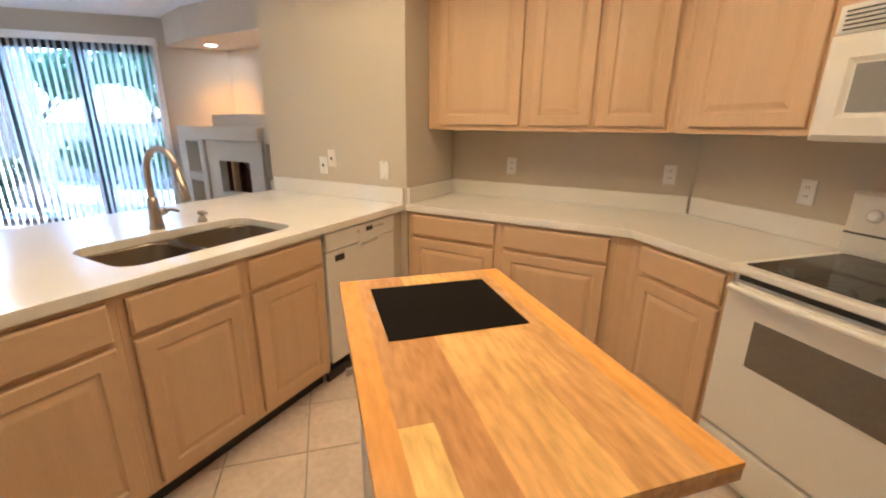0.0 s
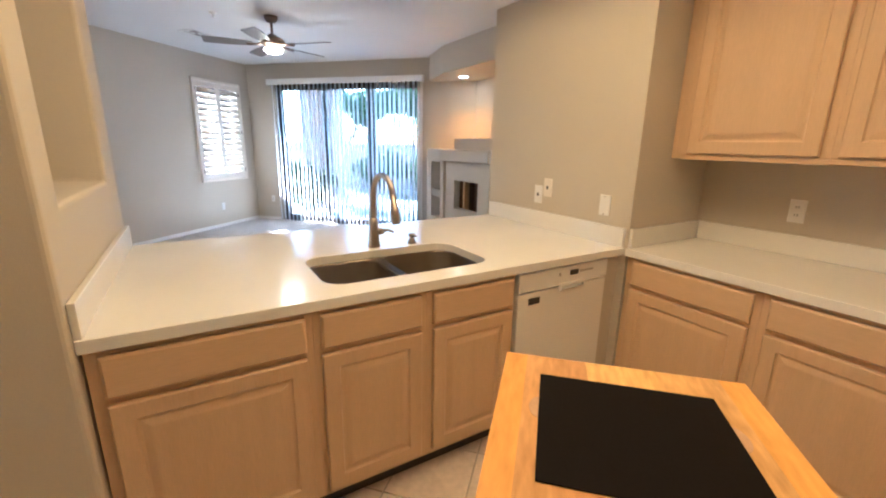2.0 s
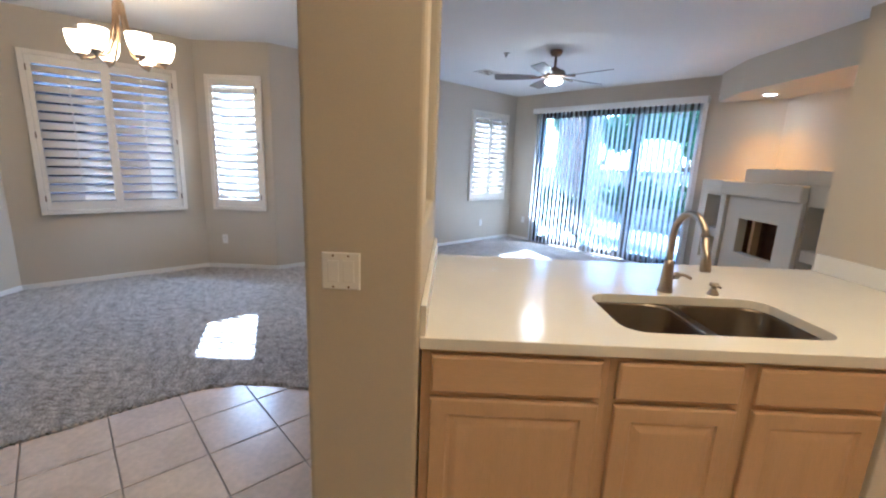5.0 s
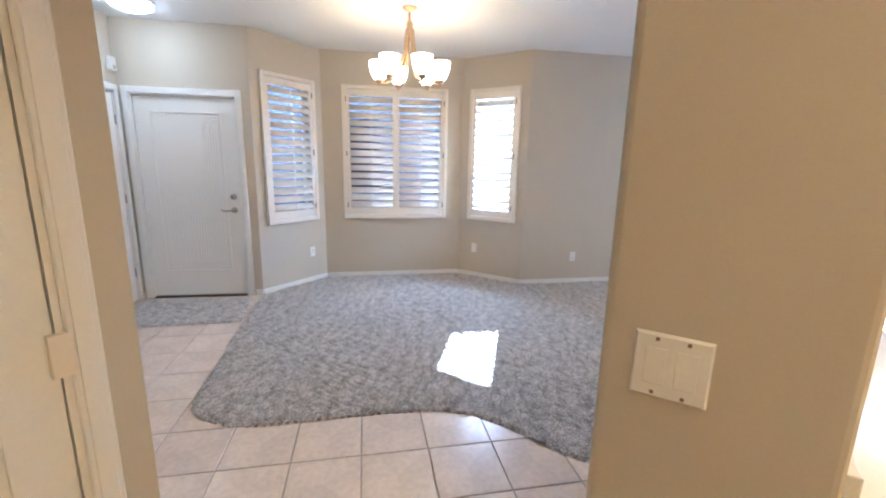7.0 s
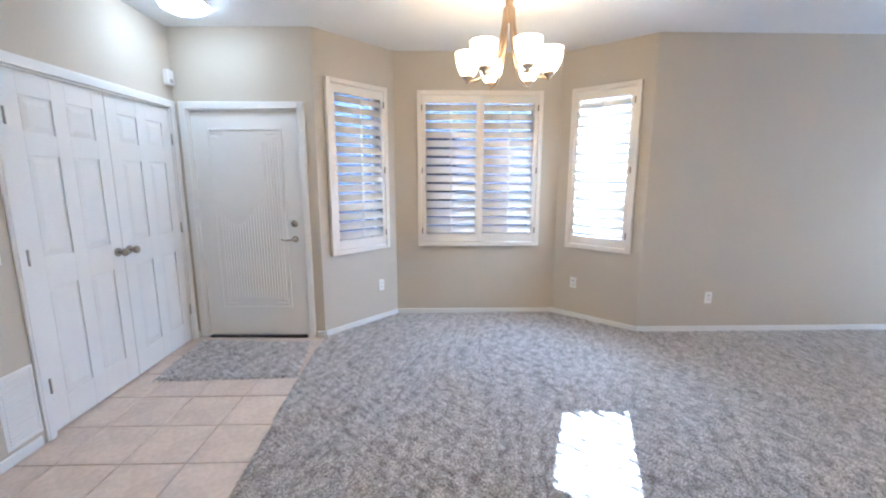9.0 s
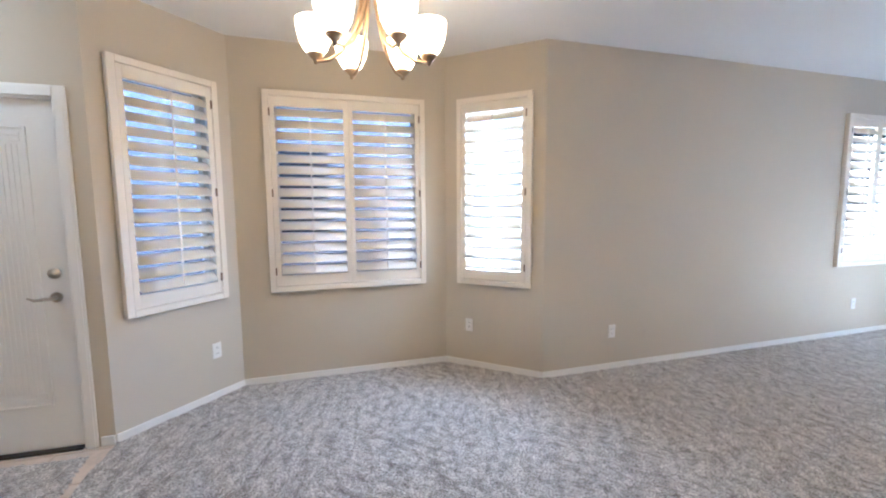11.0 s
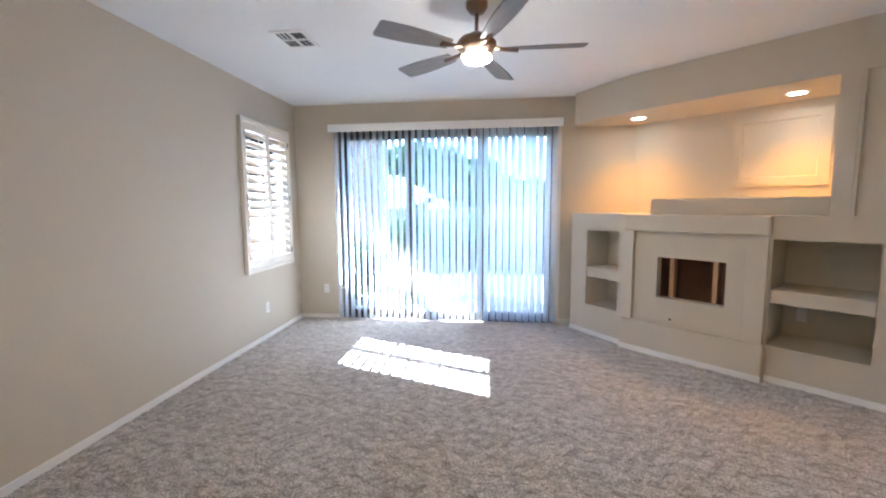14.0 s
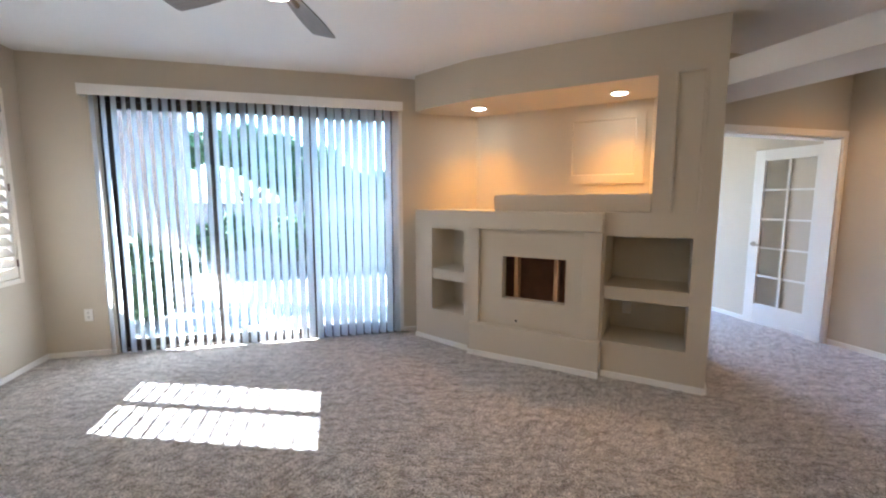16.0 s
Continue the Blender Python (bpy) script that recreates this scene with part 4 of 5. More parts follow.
def shutter(p, q, s0, s1, z0, z1, leaves, label, tilt=42.0):
    """A plantation shutter in front of the wall p-q; x along the wall, y into the room."""
    sh = thing("plantation_shutter", along(p, q), label, "shutter", "plantation shutters")
    f = bmesh.new()
    fw_ = 0.045
    for x0, x1, a, b in ((s0, s0 + fw_, z0, z1), (s1 - fw_, s1, z0, z1), (s0 + fw_, s1 - fw_, z0, z0 + fw_), (s0 + fw_, s1 - fw_, z1 - fw_, z1)):
        add_box(f, x0, x1, 0.001, 0.042, a, b, 0.004, 1)
    part("frame", f, SHUT, sh)
    inner0, inner1 = s0 + fw_ + 0.002, s1 - fw_ - 0.002
    lw = (inner1 - inner0) / leaves
    for k in range(leaves):
        a, b = inner0 + k * lw + 0.001, inner0 + (k + 1) * lw - 0.001
        za, zb = z0 + fw_ + 0.003, z1 - fw_ - 0.003
        st, top, low = 0.036, 0.075, 0.085
        g = bmesh.new()
        for x0, x1, c, d in ((a, a + st, za, zb), (b - st, b, za, zb), (a + st, b - st, zb - top, zb), (a + st, b - st, za, za + low)):
            add_box(g, x0, x1, 0.006, 0.034, c, d, 0.002, 1)
        leaf = part("shutter_panel", g, SHUT, sh)
        inner_h = (zb - top) - (za + low)
        n = max(3, round(inner_h / 0.088))
        me = louver_mesh(b - a - 2 * st - 0.004)
        for i in range(n):
            z = za + low + (i + 0.5) * inner_h / n
            part("louver", me, SHUT, leaf, m=pose(a + st + 0.002, 0.020, z, -tilt, 0, 0))
        mid = (a + b) / 2
        part("tilt_rod", box(mid - 0.005, mid + 0.005, 0.058, 0.067, za + low + 0.03, zb - top - 0.02, 0.002), SHUT, leaf)
        hx = a - 0.003 if k == 0 else b - 0.006
        for z in (za + 0.12, (za + zb) / 2, zb - 0.12):
            part("hinge", box(hx, hx + 0.012, 0.0335, 0.044, z - 0.03, z + 0.03, 0.002), BRONZE, leaf, "small bronze hinge")
    return sh


window_unit("window_1", A, B, 0.30, 1.18, 0.84, 2.29)
window_unit("window_2", B, C, 0.16, 0.70, 0.83, 2.28)
window_unit("window_3", C, D, 0.25, 1.42, 0.83, 2.28, True)
window_unit("window_4", D, E, 0.18, 0.75, 0.83, 2.28)
shutter(A, B, 0.243, 1.237, 0.775, 2.355, 2, "cream two-panel plantation shutter with half-closed louvers", 52.0)
shutter(B, C, 0.098, 0.757, 0.763, 2.345, 1, "cream single-panel plantation shutter in the bay", 54.0)
shutter(C, D, 0.193, 1.477, 0.763, 2.345, 2, "cream two-panel plantation shutter, middle of the bay", 53.0)
shutter(D, E, 0.119, 0.808, 0.763, 2.345, 1, "cream single-panel plantation shutter beside the entry", 50.0)

# added area lamp in the bay's north window, standing in for sky light
lamp("bay_sky_fill", "AREA", look((-5.165, -2.185, 1.555), (-4.0, -2.185, 1.555)), 2.0, (0.84, 0.92, 1.0), size=(0.44, 1.30))

# ---- sliding door and vertical blinds ----
sd = thing("sliding_door", along(P, A), "dark bronze three-panel sliding glass door", "sliding door", kind="structure")
X0, X1, _, ZT = SLIDER
fr = bmesh.new()
for a, b, c, d in ((X0, X0 + 0.04, 0, ZT), (X1 - 0.04, X1, 0, ZT), (X0 + 0.04, X1 - 0.04, ZT - 0.05, ZT), (X0 + 0.04, X1 - 0.04, 0, 0.035)):
    add_box(fr, a + 0.001, b - 0.001, -0.14, -0.03, c + 0.001, d - 0.001)
part("frame", fr, ALU, sd)
third = (X1 - X0 - 0.08) / 3
for k in range(3):
    a, b = X0 + 0.04 + k * third, X0 + 0.04 + (k + 1) * third
    y = -0.06 if k == 1 else -0.10
    g = bmesh.new()
    for x0, x1, c, d in ((a, a + 0.045, 0.036, ZT - 0.051), (b - 0.045, b, 0.036, ZT - 0.051), (a + 0.045, b - 0.045, 0.036, 0.11), (a + 0.045, b - 0.045, ZT - 0.11, ZT - 0.051)):
        add_box(g, x0, x1, y - 0.018, y + 0.018, c, d)
    panel = part("door_panel", g, ALU, sd)
    pn = part("pane", box(a + 0.04, b - 0.04, y - 0.003, y + 0.003, 0.10, ZT - 0.10), TINTED, panel)
    pn.visible_shadow = False


def slat_material():
    m = bpy.data.materials.new("vinyl_blind_slat")
    m.use_nodes = True
    n, l = m.node_tree.nodes, m.node_tree.links
    b, o = n["Principled BSDF"], n["Material Output"]
    b.inputs["Base Color"].default_value, b.inputs["Roughness"].default_value = (0.86, 0.86, 0.84, 1), 0.45
    t, mix = n.new("ShaderNodeBsdfTranslucent"), n.new("ShaderNodeMixShader")
    t.inputs["Color"].default_value = (0.97, 0.97, 0.97, 1)
    mix.inputs[0].default_value = 0.88
    nz, bp = n.new("ShaderNodeTexNoise"), n.new("ShaderNodeBump")
    nz.inputs["Scale"].default_value, bp.inputs["Strength"].default_value, bp.inputs["Distance"].default_value = 60, 0.1, 0.002
    l.new(nz.outputs["Fac"], bp.inputs["Height"])
    l.new(bp.outputs[0], b.inputs["Normal"])
    l.new(b.outputs[0], mix.inputs[1])
    l.new(t.outputs[0], mix.inputs[2])
    l.new(mix.outputs[0], o.inputs["Surface"])
    return m


SLAT = slat_material()
vb = thing("vertical_blind", along(P, A), "white vinyl vertical blind drawn across the sliding door, slats half turned", "vertical blind")
BX0, BX1 = span(P, A) - 3.295, span(P, A) - 0.475
val = bmesh.new()
add_box(val, BX0, BX1, 0.105, 0.115, 2.365, 2.46, 0.003, 1)
add_box(val, BX0, BX0 + 0.01, 0.001, 0.105, 2.365, 2.46)
add_box(val, BX1 - 0.01, BX1, 0.001, 0.105, 2.365, 2.46)
add_box(val, BX0 + 0.01, BX1 - 0.01, 0.001, 0.105, 2.45, 2.46)
part("valance", val, WHITE, vb)
part("head_rail", box(BX0 + 0.03, BX1 - 0.03, 0.035, 0.075, 2.41, 2.445, 0.003), ALU, vb)
sm = bmesh.new()
n_ = 7
front_, back_ = [], []
for k in range(n_):
    u = (k / (n_ - 1) - 0.5)
    front_.append((u * 0.089, 0.010 * (1 - 4 * u * u)))
rows_ = []
for z in (0.035, 2.39):
    rows_.append([sm.verts.new((x, y, z)) for x, y in front_] + [sm.verts.new((x, y - 0.0012, z)) for x, y in front_[::-1]])
for k in range(2 * n_):
    f = sm.faces.new((rows_[0][k], rows_[0][(k + 1) % (2 * n_)], rows_[1][(k + 1) % (2 * n_)], rows_[1][k]))
    f.smooth = True
sm.faces.new(rows_[0][::-1])
sm.faces.new(rows_[1])
slat_me = mesh_of("slat", sm, SLAT)
clip_me = mesh_of("carrier", box(-0.006, 0.006, -0.006, 0.006, 2.385, 2.42), WHITE)
rb = random.Random(3)
count = 34
for k in range(count):
    x = BX0 + 0.075 + k * (BX1 - BX0 - 0.15) / (count - 1)
    s = part("slat", slat_me, SLAT, vb, m=pose(x, 0.055, 0, rb.uniform(-0.15, 0.15), rb.uniform(-0.12, 0.12), -44 + rb.uniform(-5, 5)))
    part("carrier", clip_me, WHITE, s)
part("end_slat", box(BX0 + 0.004, BX0 + 0.055, 0.045, 0.052, 0.04, 2.394, 0.002), WHITE, vb)

# ---- entry ----


def casing(p, q, s0, s1, z1, label, name):
    th = thing(name, along(p, q), label, "door casing", kind="structure")
    w = 0.062
    for a, b, c, d in ((s0 - w, s0, 0.0, z1 + w), (s1, s1 + w, 0.0, z1 + w), (s0, s1, z1, z1 + w)):
        bm = box(a, b, 0.0005, 0.016, c, d, 0.004, 1)
        add_box(bm, a + 0.012 if b - a < 0.1 else a, b - 0.012 if b - a < 0.1 else b, 0.016, 0.021, c, d - 0.012, 0.002, 1)
        part("trim_board", bm, WHITE, th)
    jb = bmesh.new()
    for a, b, c, d in ((s0 - 0.001, s0 + 0.014, 0.0, z1), (s1 - 0.014, s1 + 0.001, 0.0, z1), (s0 + 0.014, s1 - 0.014, z1 - 0.014, z1)):
        add_box(jb, a, b, -0.149, 0.001, c, d)
    part("jamb", jb, WHITE, th)
    return th


casing(E, F, 0.148, 1.102, 2.06, "white front door casing", "trim_front_door")
casing(F, G, 0.072, 1.518, 2.06, "white closet door casing", "trim_closet")
casing(H, I, 0.137, 0.903, 2.06, "white pantry door casing", "trim_pantry")
casing(Q1, Q0, 0.062, 1.498, 2.06, "white double door casing", "trim_study")


def knob(parent, x, z, y, side=1, lever=0):
    part("rose", add_tube(bmesh.new(), [(x, y, z), (x, y + 0.008 * side, z)], 0.03, 20), NICKEL, parent, "brushed nickel rose")
    if lever:
        part("lever_handle", add_tube(bmesh.new(), [(x, y + 0.006 * side, z), (x, y + 0.05 * side, z), (x + 0.03 * lever, y + 0.055 * side, z), (x + 0.08 * lever, y + 0.052 * side, z - 0.006), (x + 0.115 * lever, y + 0.048 * side, z + 0.008)], [0.011, 0.010, 0.010, 0.008, 0.006], 12), NICKEL, parent, "curved nickel lever")
    else:
        bm = add_lathe(bmesh.new(), [(0.010, 0.0), (0.010, 0.03), (0.024, 0.038), (0.028, 0.052), (0.022, 0.064), (0.0, 0.067)], sides=20)
        bmesh.ops.rotate(bm, cent=(0, 0, 0), matrix=Matrix.Rotation(radians(-90 * side), 3, "X"), verts=bm.verts[:])
        bmesh.ops.translate(bm, vec=(x, y + 0.004 * side, z), verts=bm.verts[:])
        part("door_knob", bm, NICKEL, parent, "round nickel knob")


# front door: a ribbed steel slab, its room side at y = -0.02
fd = thing("front_door", along(E, F), "closed white front door with ribbed embossed panel", "door", kind="structure")
bm = box(0.165, 1.085, -0.062, -0.020, 0.014, 2.044, 0.002, 1)
fslab = part("slab", bm, WHITE, fd)
bm = bmesh.new()
x0, x1, z0, z1 = 0.30, 0.95, 0.28, 1.90
for a, b, c, d in ((x0, x0 + 0.014, z0, z1), (x1 - 0.014, x1, z0, z1), (x0 + 0.014, x1 - 0.014, z0, z0 + 0.014), (x0 + 0.014, x1 - 0.014, z1 - 0.014, z1)):
    add_box(bm, a, b, -0.021, -0.0125, c, d, 0.003, 1)
part("panel_moulding", bm, WHITE, fslab)
for k in range(22):
    x = x0 + 0.045 + k * 0.0258
    top_z = 1.80 if (k < 6) else 1.16 + 0.10 * math.sin(k * 0.3)
    part("rib", box(x, x + 0.012, -0.021, -0.0155, z0 + (0.09 if 3 < k < 18 else 0.09), top_z, 0.002, 1), WHITE, fslab)
for a, b in ((x0 + 0.03, 1), (x1 - 0.03, -1)):
    for c, d in ((z0 + 0.03, 1), (z1 - 0.03, -1)):
        bm = bmesh.new()
        add_box(bm, min(a, a + 0.11 * b), max(a, a + 0.11 * b), -0.021, -0.015, min(c, c + 0.022 * d), max(c, c + 0.022 * d), 0.003, 1)
        add_box(bm, min(a, a + 0.05 * b), max(a, a + 0.05 * b), -0.021, -0.0145, min(c + 0.03 * d, c + 0.055 * d), max(c + 0.03 * d, c + 0.055 * d), 0.003, 1)
        part("corner_ornament", bm, WHITE, fslab)
part("deadbolt", add_lathe(bmesh.new(), [(0.032, 0.0), (0.030, 0.012), (0.014, 0.016), (0.012, 0.024), (0.0, 0.025)], sides=20), NICKEL, fslab, "nickel deadbolt", m=pose(0.235, -0.02, 1.07, -90))
knob(fslab, 0.235, 0.93, -0.02, 1, 1)
part("threshold", box(0.166, 1.084, -0.14, 0.02, 0.0, 0.013, 0.003), DARK, fd, "dark threshold")

# closet doors
PANEL_ROWS = ((0.20, 0.85), (1.03, 1.60), (1.72, 1.92))


def six_panel_door(parent, x0, x1, y, z0, z1, name, label, both=False):
    """Stiles and rails with six sunk and raised panels on the +y side."""
    frame_ = bmesh.new()
    w = x1 - x0
    st = 0.105 * w / 0.71
    mid = (x0 + x1) / 2
    cols = ((x0 + st, mid - st * 0.48), (mid + st * 0.48, x1 - st))
    add_box(frame_, x0, x1, y - 0.034, y - 0.012, z0, z1)
    for a, b in ((x0, x0 + st), (mid - st * 0.48, mid + st * 0.48), (x1 - st, x1)):
        add_box(frame_, a, b, y - 0.012, y, z0, z1, 0.002, 1)
    zs = [z0] + [v for r in PANEL_ROWS for v in r] + [z1]
    for a, b in cols:
        for c, d in zip(zs[::2], zs[1::2]):
            add_box(frame_, a - 0.002, b + 0.002, y - 0.012, y - 0.0003, c, d, 0.002, 1)
    door = part(name, frame_, WHITE, parent, label)
    for a, b in cols:
        for c, d in PANEL_ROWS:
            pm = add_panel(bmesh.new(), -b + 0.012, -a - 0.012, c + 0.012, d - 0.012, [(0, -y + 0.010), (0.03, -y + 0.0025)], -y + 0.0125)
            part("door_panel", pm, WHITE, door, m=pose(0, 0, 0, 0, 0, 180))
    return door


cl = thing("closet_doors", along(F, G), "pair of closed white six-panel closet doors", "door", kind="structure")
d1 = six_panel_door(cl, 0.090, 0.789, -0.005, 0.014, 2.044, "door_leaf", "white six-panel leaf")
d2 = six_panel_door(cl, 0.794, 1.500, -0.005, 0.014, 2.044, "door_leaf", "white six-panel leaf")
knob(d1, 0.735, 0.965, -0.005)
knob(d2, 0.848, 0.965, -0.005)
for x, d in ((0.086, d1), (1.498, d2)):
    for z in (0.30, 1.05, 1.80):
        part("hinge", add_tube(bmesh.new(), [(x, 0.003, z - 0.045), (x, 0.003, z + 0.045)], 0.006, 8), NICKEL, d, "nickel hinge")

vg = thing("return_air_grille", at_wall(F, G, 1.685, 0.28), "white slotted return-air grille low on the wall", "vent")
part("frame", add_panel(bmesh.new(), -0.10, 0.10, -0.20, 0.20, [(0, -0.004), (0.012, -0.007), (0.02, -0.003)], 0.0), WHITE, vg)
for k in range(18):
    part("slat", box(-0.078, 0.078, -0.0075, -0.003, -0.175 + 0.0195 * k, -0.165 + 0.0195 * k), WHITE, vg)
chime = thing("alarm_siren", at_wall(F, G, 0.075, 2.30), "small white alarm box high on the wall", "alarm")
part("case", box(-0.042, 0.042, -0.045, -0.0005, -0.06, 0.06, 0.008), WHITE, chime)
part("lens", box(-0.02, 0.02, -0.049, -0.044, -0.045, -0.015, 0.004), GROUT, chime)

pn_ = thing("pantry_door", along(H, I), "closed white pantry door in a white casing", "door", kind="structure")
pd = six_panel_door(pn_, 0.154, 0.886, -0.005, 0.014, 2.044, "door_leaf", "white six-panel leaf")
for z in (0.30, 1.02, 1.80):
    part("hinge", box(0.126, 0.170, -0.004, 0.018, z - 0.05, z + 0.05, 0.003), SHUT, pd, "painted hinge")

# added slab, never seen: stops outdoor light at the door's edge
solid("pantry_light_block", box(0.02, 1.02, -0.26, -0.156, 0.0, 2.3), WALL, "unseen slab added behind the pantry door to block light", "wall", m=along(H, I))

mat_c = [(-1.65, -4.05), (-2.41, -3.315), (-2.86, -3.86), (-2.19, -4.64)]
pile("door_mat", mat_c, 0.03, 0.011, "grey-brown carpet offcut used as a door mat", "door mat", "")

# ---- ceiling fixtures ----
LIT_DOME = glow("lit_dome", (1.0, 0.93, 0.80), 0.72)
dome = thing("entry_ceiling_light", pose(-2.13, -4.08, CEILING), "lit round flush-mount ceiling light in the entry", "ceiling light")
part("pan", add_lathe(bmesh.new(), [(0.17, 0.0), (0.17, -0.02), (0.165, -0.025)], sides=32), WHITE, dome)
part("diffuser", add_lathe(bmesh.new(), [(0.16, -0.02), (0.15, -0.05), (0.10, -0.075), (0.0, -0.085)], sides=32), LIT_DOME, dome, "glowing white diffuser")

ch = thing("chandelier", pose(-3.406, -2.176, CEILING), "six-arm antique brass chandelier with lit frosted glass shades", "chandelier")
part("canopy", add_lathe(bmesh.new(), [(0.065, 0.0), (0.062, -0.012), (0.03, -0.03), (0.012, -0.04)], sides=24), BRASS, ch)
part("stem", add_lathe(bmesh.new(), [(0.011, -0.03), (0.011, -0.10), (0.022, -0.11), (0.030, -0.13), (0.022, -0.15), (0.034, -0.17), (0.034, -0.19), (0.018, -0.21), (0.010, -0.25), (0.0, -0.26)], sides=20), BRASS, ch)
for k in range(5):
    tor = bmesh.new()
    ring = [(0.012 * math.cos(2 * math.pi * i / 12) if k % 2 else 0, 0 if k % 2 else 0.012 * math.cos(2 * math.pi * i / 12), -0.05 - 0.026 * k + 0.018 * math.sin(2 * math.pi * i / 12)) for i in range(13)]
    part("chain_link", add_tube(tor, [(x + 0.02, y, z) for x, y, z in ring], 0.0025, 6), BRASS, ch)
arm_me = shade_me = cup_me = None
R_ = 0.262
for k in range(6):
    m = pose(0, 0, 0, 0, 0, 60 * k)
    if arm_me is None:
        curve = [(0.028, 0, -0.17), (0.034, 0, -0.26), (0.05, 0, -0.37), (0.085, 0, -0.47), (0.14, 0, -0.56), (0.20, 0, -0.60), (R_ - 0.01, 0, -0.605), (R_, 0, -0.59)]
        arm_me = mesh_of("arm", add_tube(bmesh.new(), curve, [0.010, 0.011, 0.011, 0.010, 0.009, 0.008, 0.008, 0.009], 10), BRASS)
        cup_me = mesh_of("cup", add_lathe(bmesh.new(), [(0.0, -0.62), (0.010, -0.615), (0.012, -0.60), (0.020, -0.595), (0.040, -0.575), (0.038, -0.57), (0.0, -0.572)], (R_, 0, 0), 20), BRASS)
        shade_me = mesh_of("shade", add_lathe(bmesh.new(), [(0.030, -0.572), (0.050, -0.558), (0.072, -0.515), (0.083, -0.46), (0.085, -0.425), (0.082, -0.423), (0.079, -0.46), (0.068, -0.515), (0.046, -0.553), (0.0, -0.566)], (R_, 0, 0), 26), LIT_SHADE)
    arm = part("arm", arm_me, BRASS, ch, m=m)
    part("cup", cup_me, BRASS, arm)
    part("shade", shade_me, LIT_SHADE, arm, "lit frosted glass shade")

fan = thing("ceiling_fan", pose(-4.962, 1.56, CEILING), "ceiling fan with five weathered wood blades and a lit bowl", "ceiling fan")
part("canopy", add_lathe(bmesh.new(), [(0.07, 0.0), (0.068, -0.03), (0.045, -0.06), (0.02, -0.065)], sides=28), BRONZE, fan)
part("down_rod", add_lathe(bmesh.new(), [(0.013, -0.06), (0.013, -0.20)], sides=14), BRONZE, fan)
part("motor_housing", add_lathe(bmesh.new(), [(0.02, -0.17), (0.045, -0.185), (0.06, -0.20), (0.105, -0.215), (0.125, -0.24), (0.125, -0.265), (0.11, -0.285), (0.075, -0.30), (0.07, -0.315), (0.085, -0.325)], sides=32), BRONZE, fan)
part("light_bowl", add_lathe(bmesh.new(), [(0.090, -0.322), (0.094, -0.332), (0.080, -0.350), (0.048, -0.362), (0.0, -0.366)], sides=28), LIT_WHITE, fan, "lit frosted glass bowl")
bl = bmesh.new()
outline = []
for u in np.linspace(0, 1, 12):
    outline.append((0.20 + 0.46 * u, 0.045 + 0.028 * math.sin(math.pi * min(1, u * 1.1) * 0.62)))
tipx = 0.66
pts = outline + [(tipx + 0.012, 0.055), (tipx + 0.012, -0.055)] + [(x, -y) for x, y in outline[::-1]]
low = [bl.verts.new((x, y, 0)) for x, y in pts]
upp = [bl.verts.new((x, y, 0.007)) for x, y in pts]
for k in range(len(pts)):
    bl.faces.new((low[k], low[(k + 1) % len(pts)], upp[(k + 1) % len(pts)], upp[k]))
bl.faces.new(low[::-1])
bl.faces.new(upp)
blade_me = mesh_of("blade", bl, FANWOOD)
iron = add_tube(bmesh.new(), [(0.10, 0, 0.015), (0.16, 0, 0.0), (0.26, 0, -0.004)], [0.014, 0.012, 0.018], 8)
iron_me = mesh_of("blade_iron", iron, BRONZE)
for k in range(5):
    b = part("blade", blade_me, FANWOOD, fan, m=pose(0, 0, -0.285, 0, 0, 72 * k + 44) @ pose(0, 0, 0, 12, 0, 0))
    part("blade_iron", iron_me, BRONZE, b)

vent = thing("ceiling_vent", pose(-6.225, 0.894, CEILING, 0, 0, 133.5), "white four-way ceiling air vent with dark slots", "vent")
fr = bmesh.new()
for a, b, c, d in ((-0.16, -0.13, -0.13, 0.13), (0.13, 0.16, -0.13, 0.13), (-0.13, 0.13, -0.13, -0.10), (-0.13, 0.13, 0.10, 0.13), (-0.01, 0.01, -0.10, 0.10), (-0.13, 0.13, -0.01, 0.01)):
    add_box(fr, a, b, c, d, -0.012, -0.001, 0.002, 1)
part("frame", fr, WHITE, vent)
# a flat dark sheet takes the place of the shaded duct
part("throat", box(-0.13, 0.13, -0.10, 0.10, -0.004, -0.0005), DARK, vent, "dark sheet painting in the duct's shade")
for k in range(6):
    for x0, x1 in ((-0.128, -0.012), (0.012, 0.128)):
        # grout tone on two quadrants paints the white slats' shaded sides
        part("slat", box(x0, x1, -0.012, 0.0, -0.0015, 0.0015), GROUT if (k < 3) == (x0 < 0) else WHITE, vent, m=pose(0, -0.085 + 0.033 * k, -0.007, 40 if k < 3 else -40))
sp = thing("sprinkler_head", pose(-5.164, 1.026, CEILING), "small white ceiling sprinkler head", "sprinkler")
part("escutcheon", add_lathe(bmesh.new(), [(0.04, 0.0), (0.036, -0.008), (0.012, -0.012), (0.010, -0.04), (0.018, -0.045), (0.0, -0.048)], sides=18), WHITE, sp)

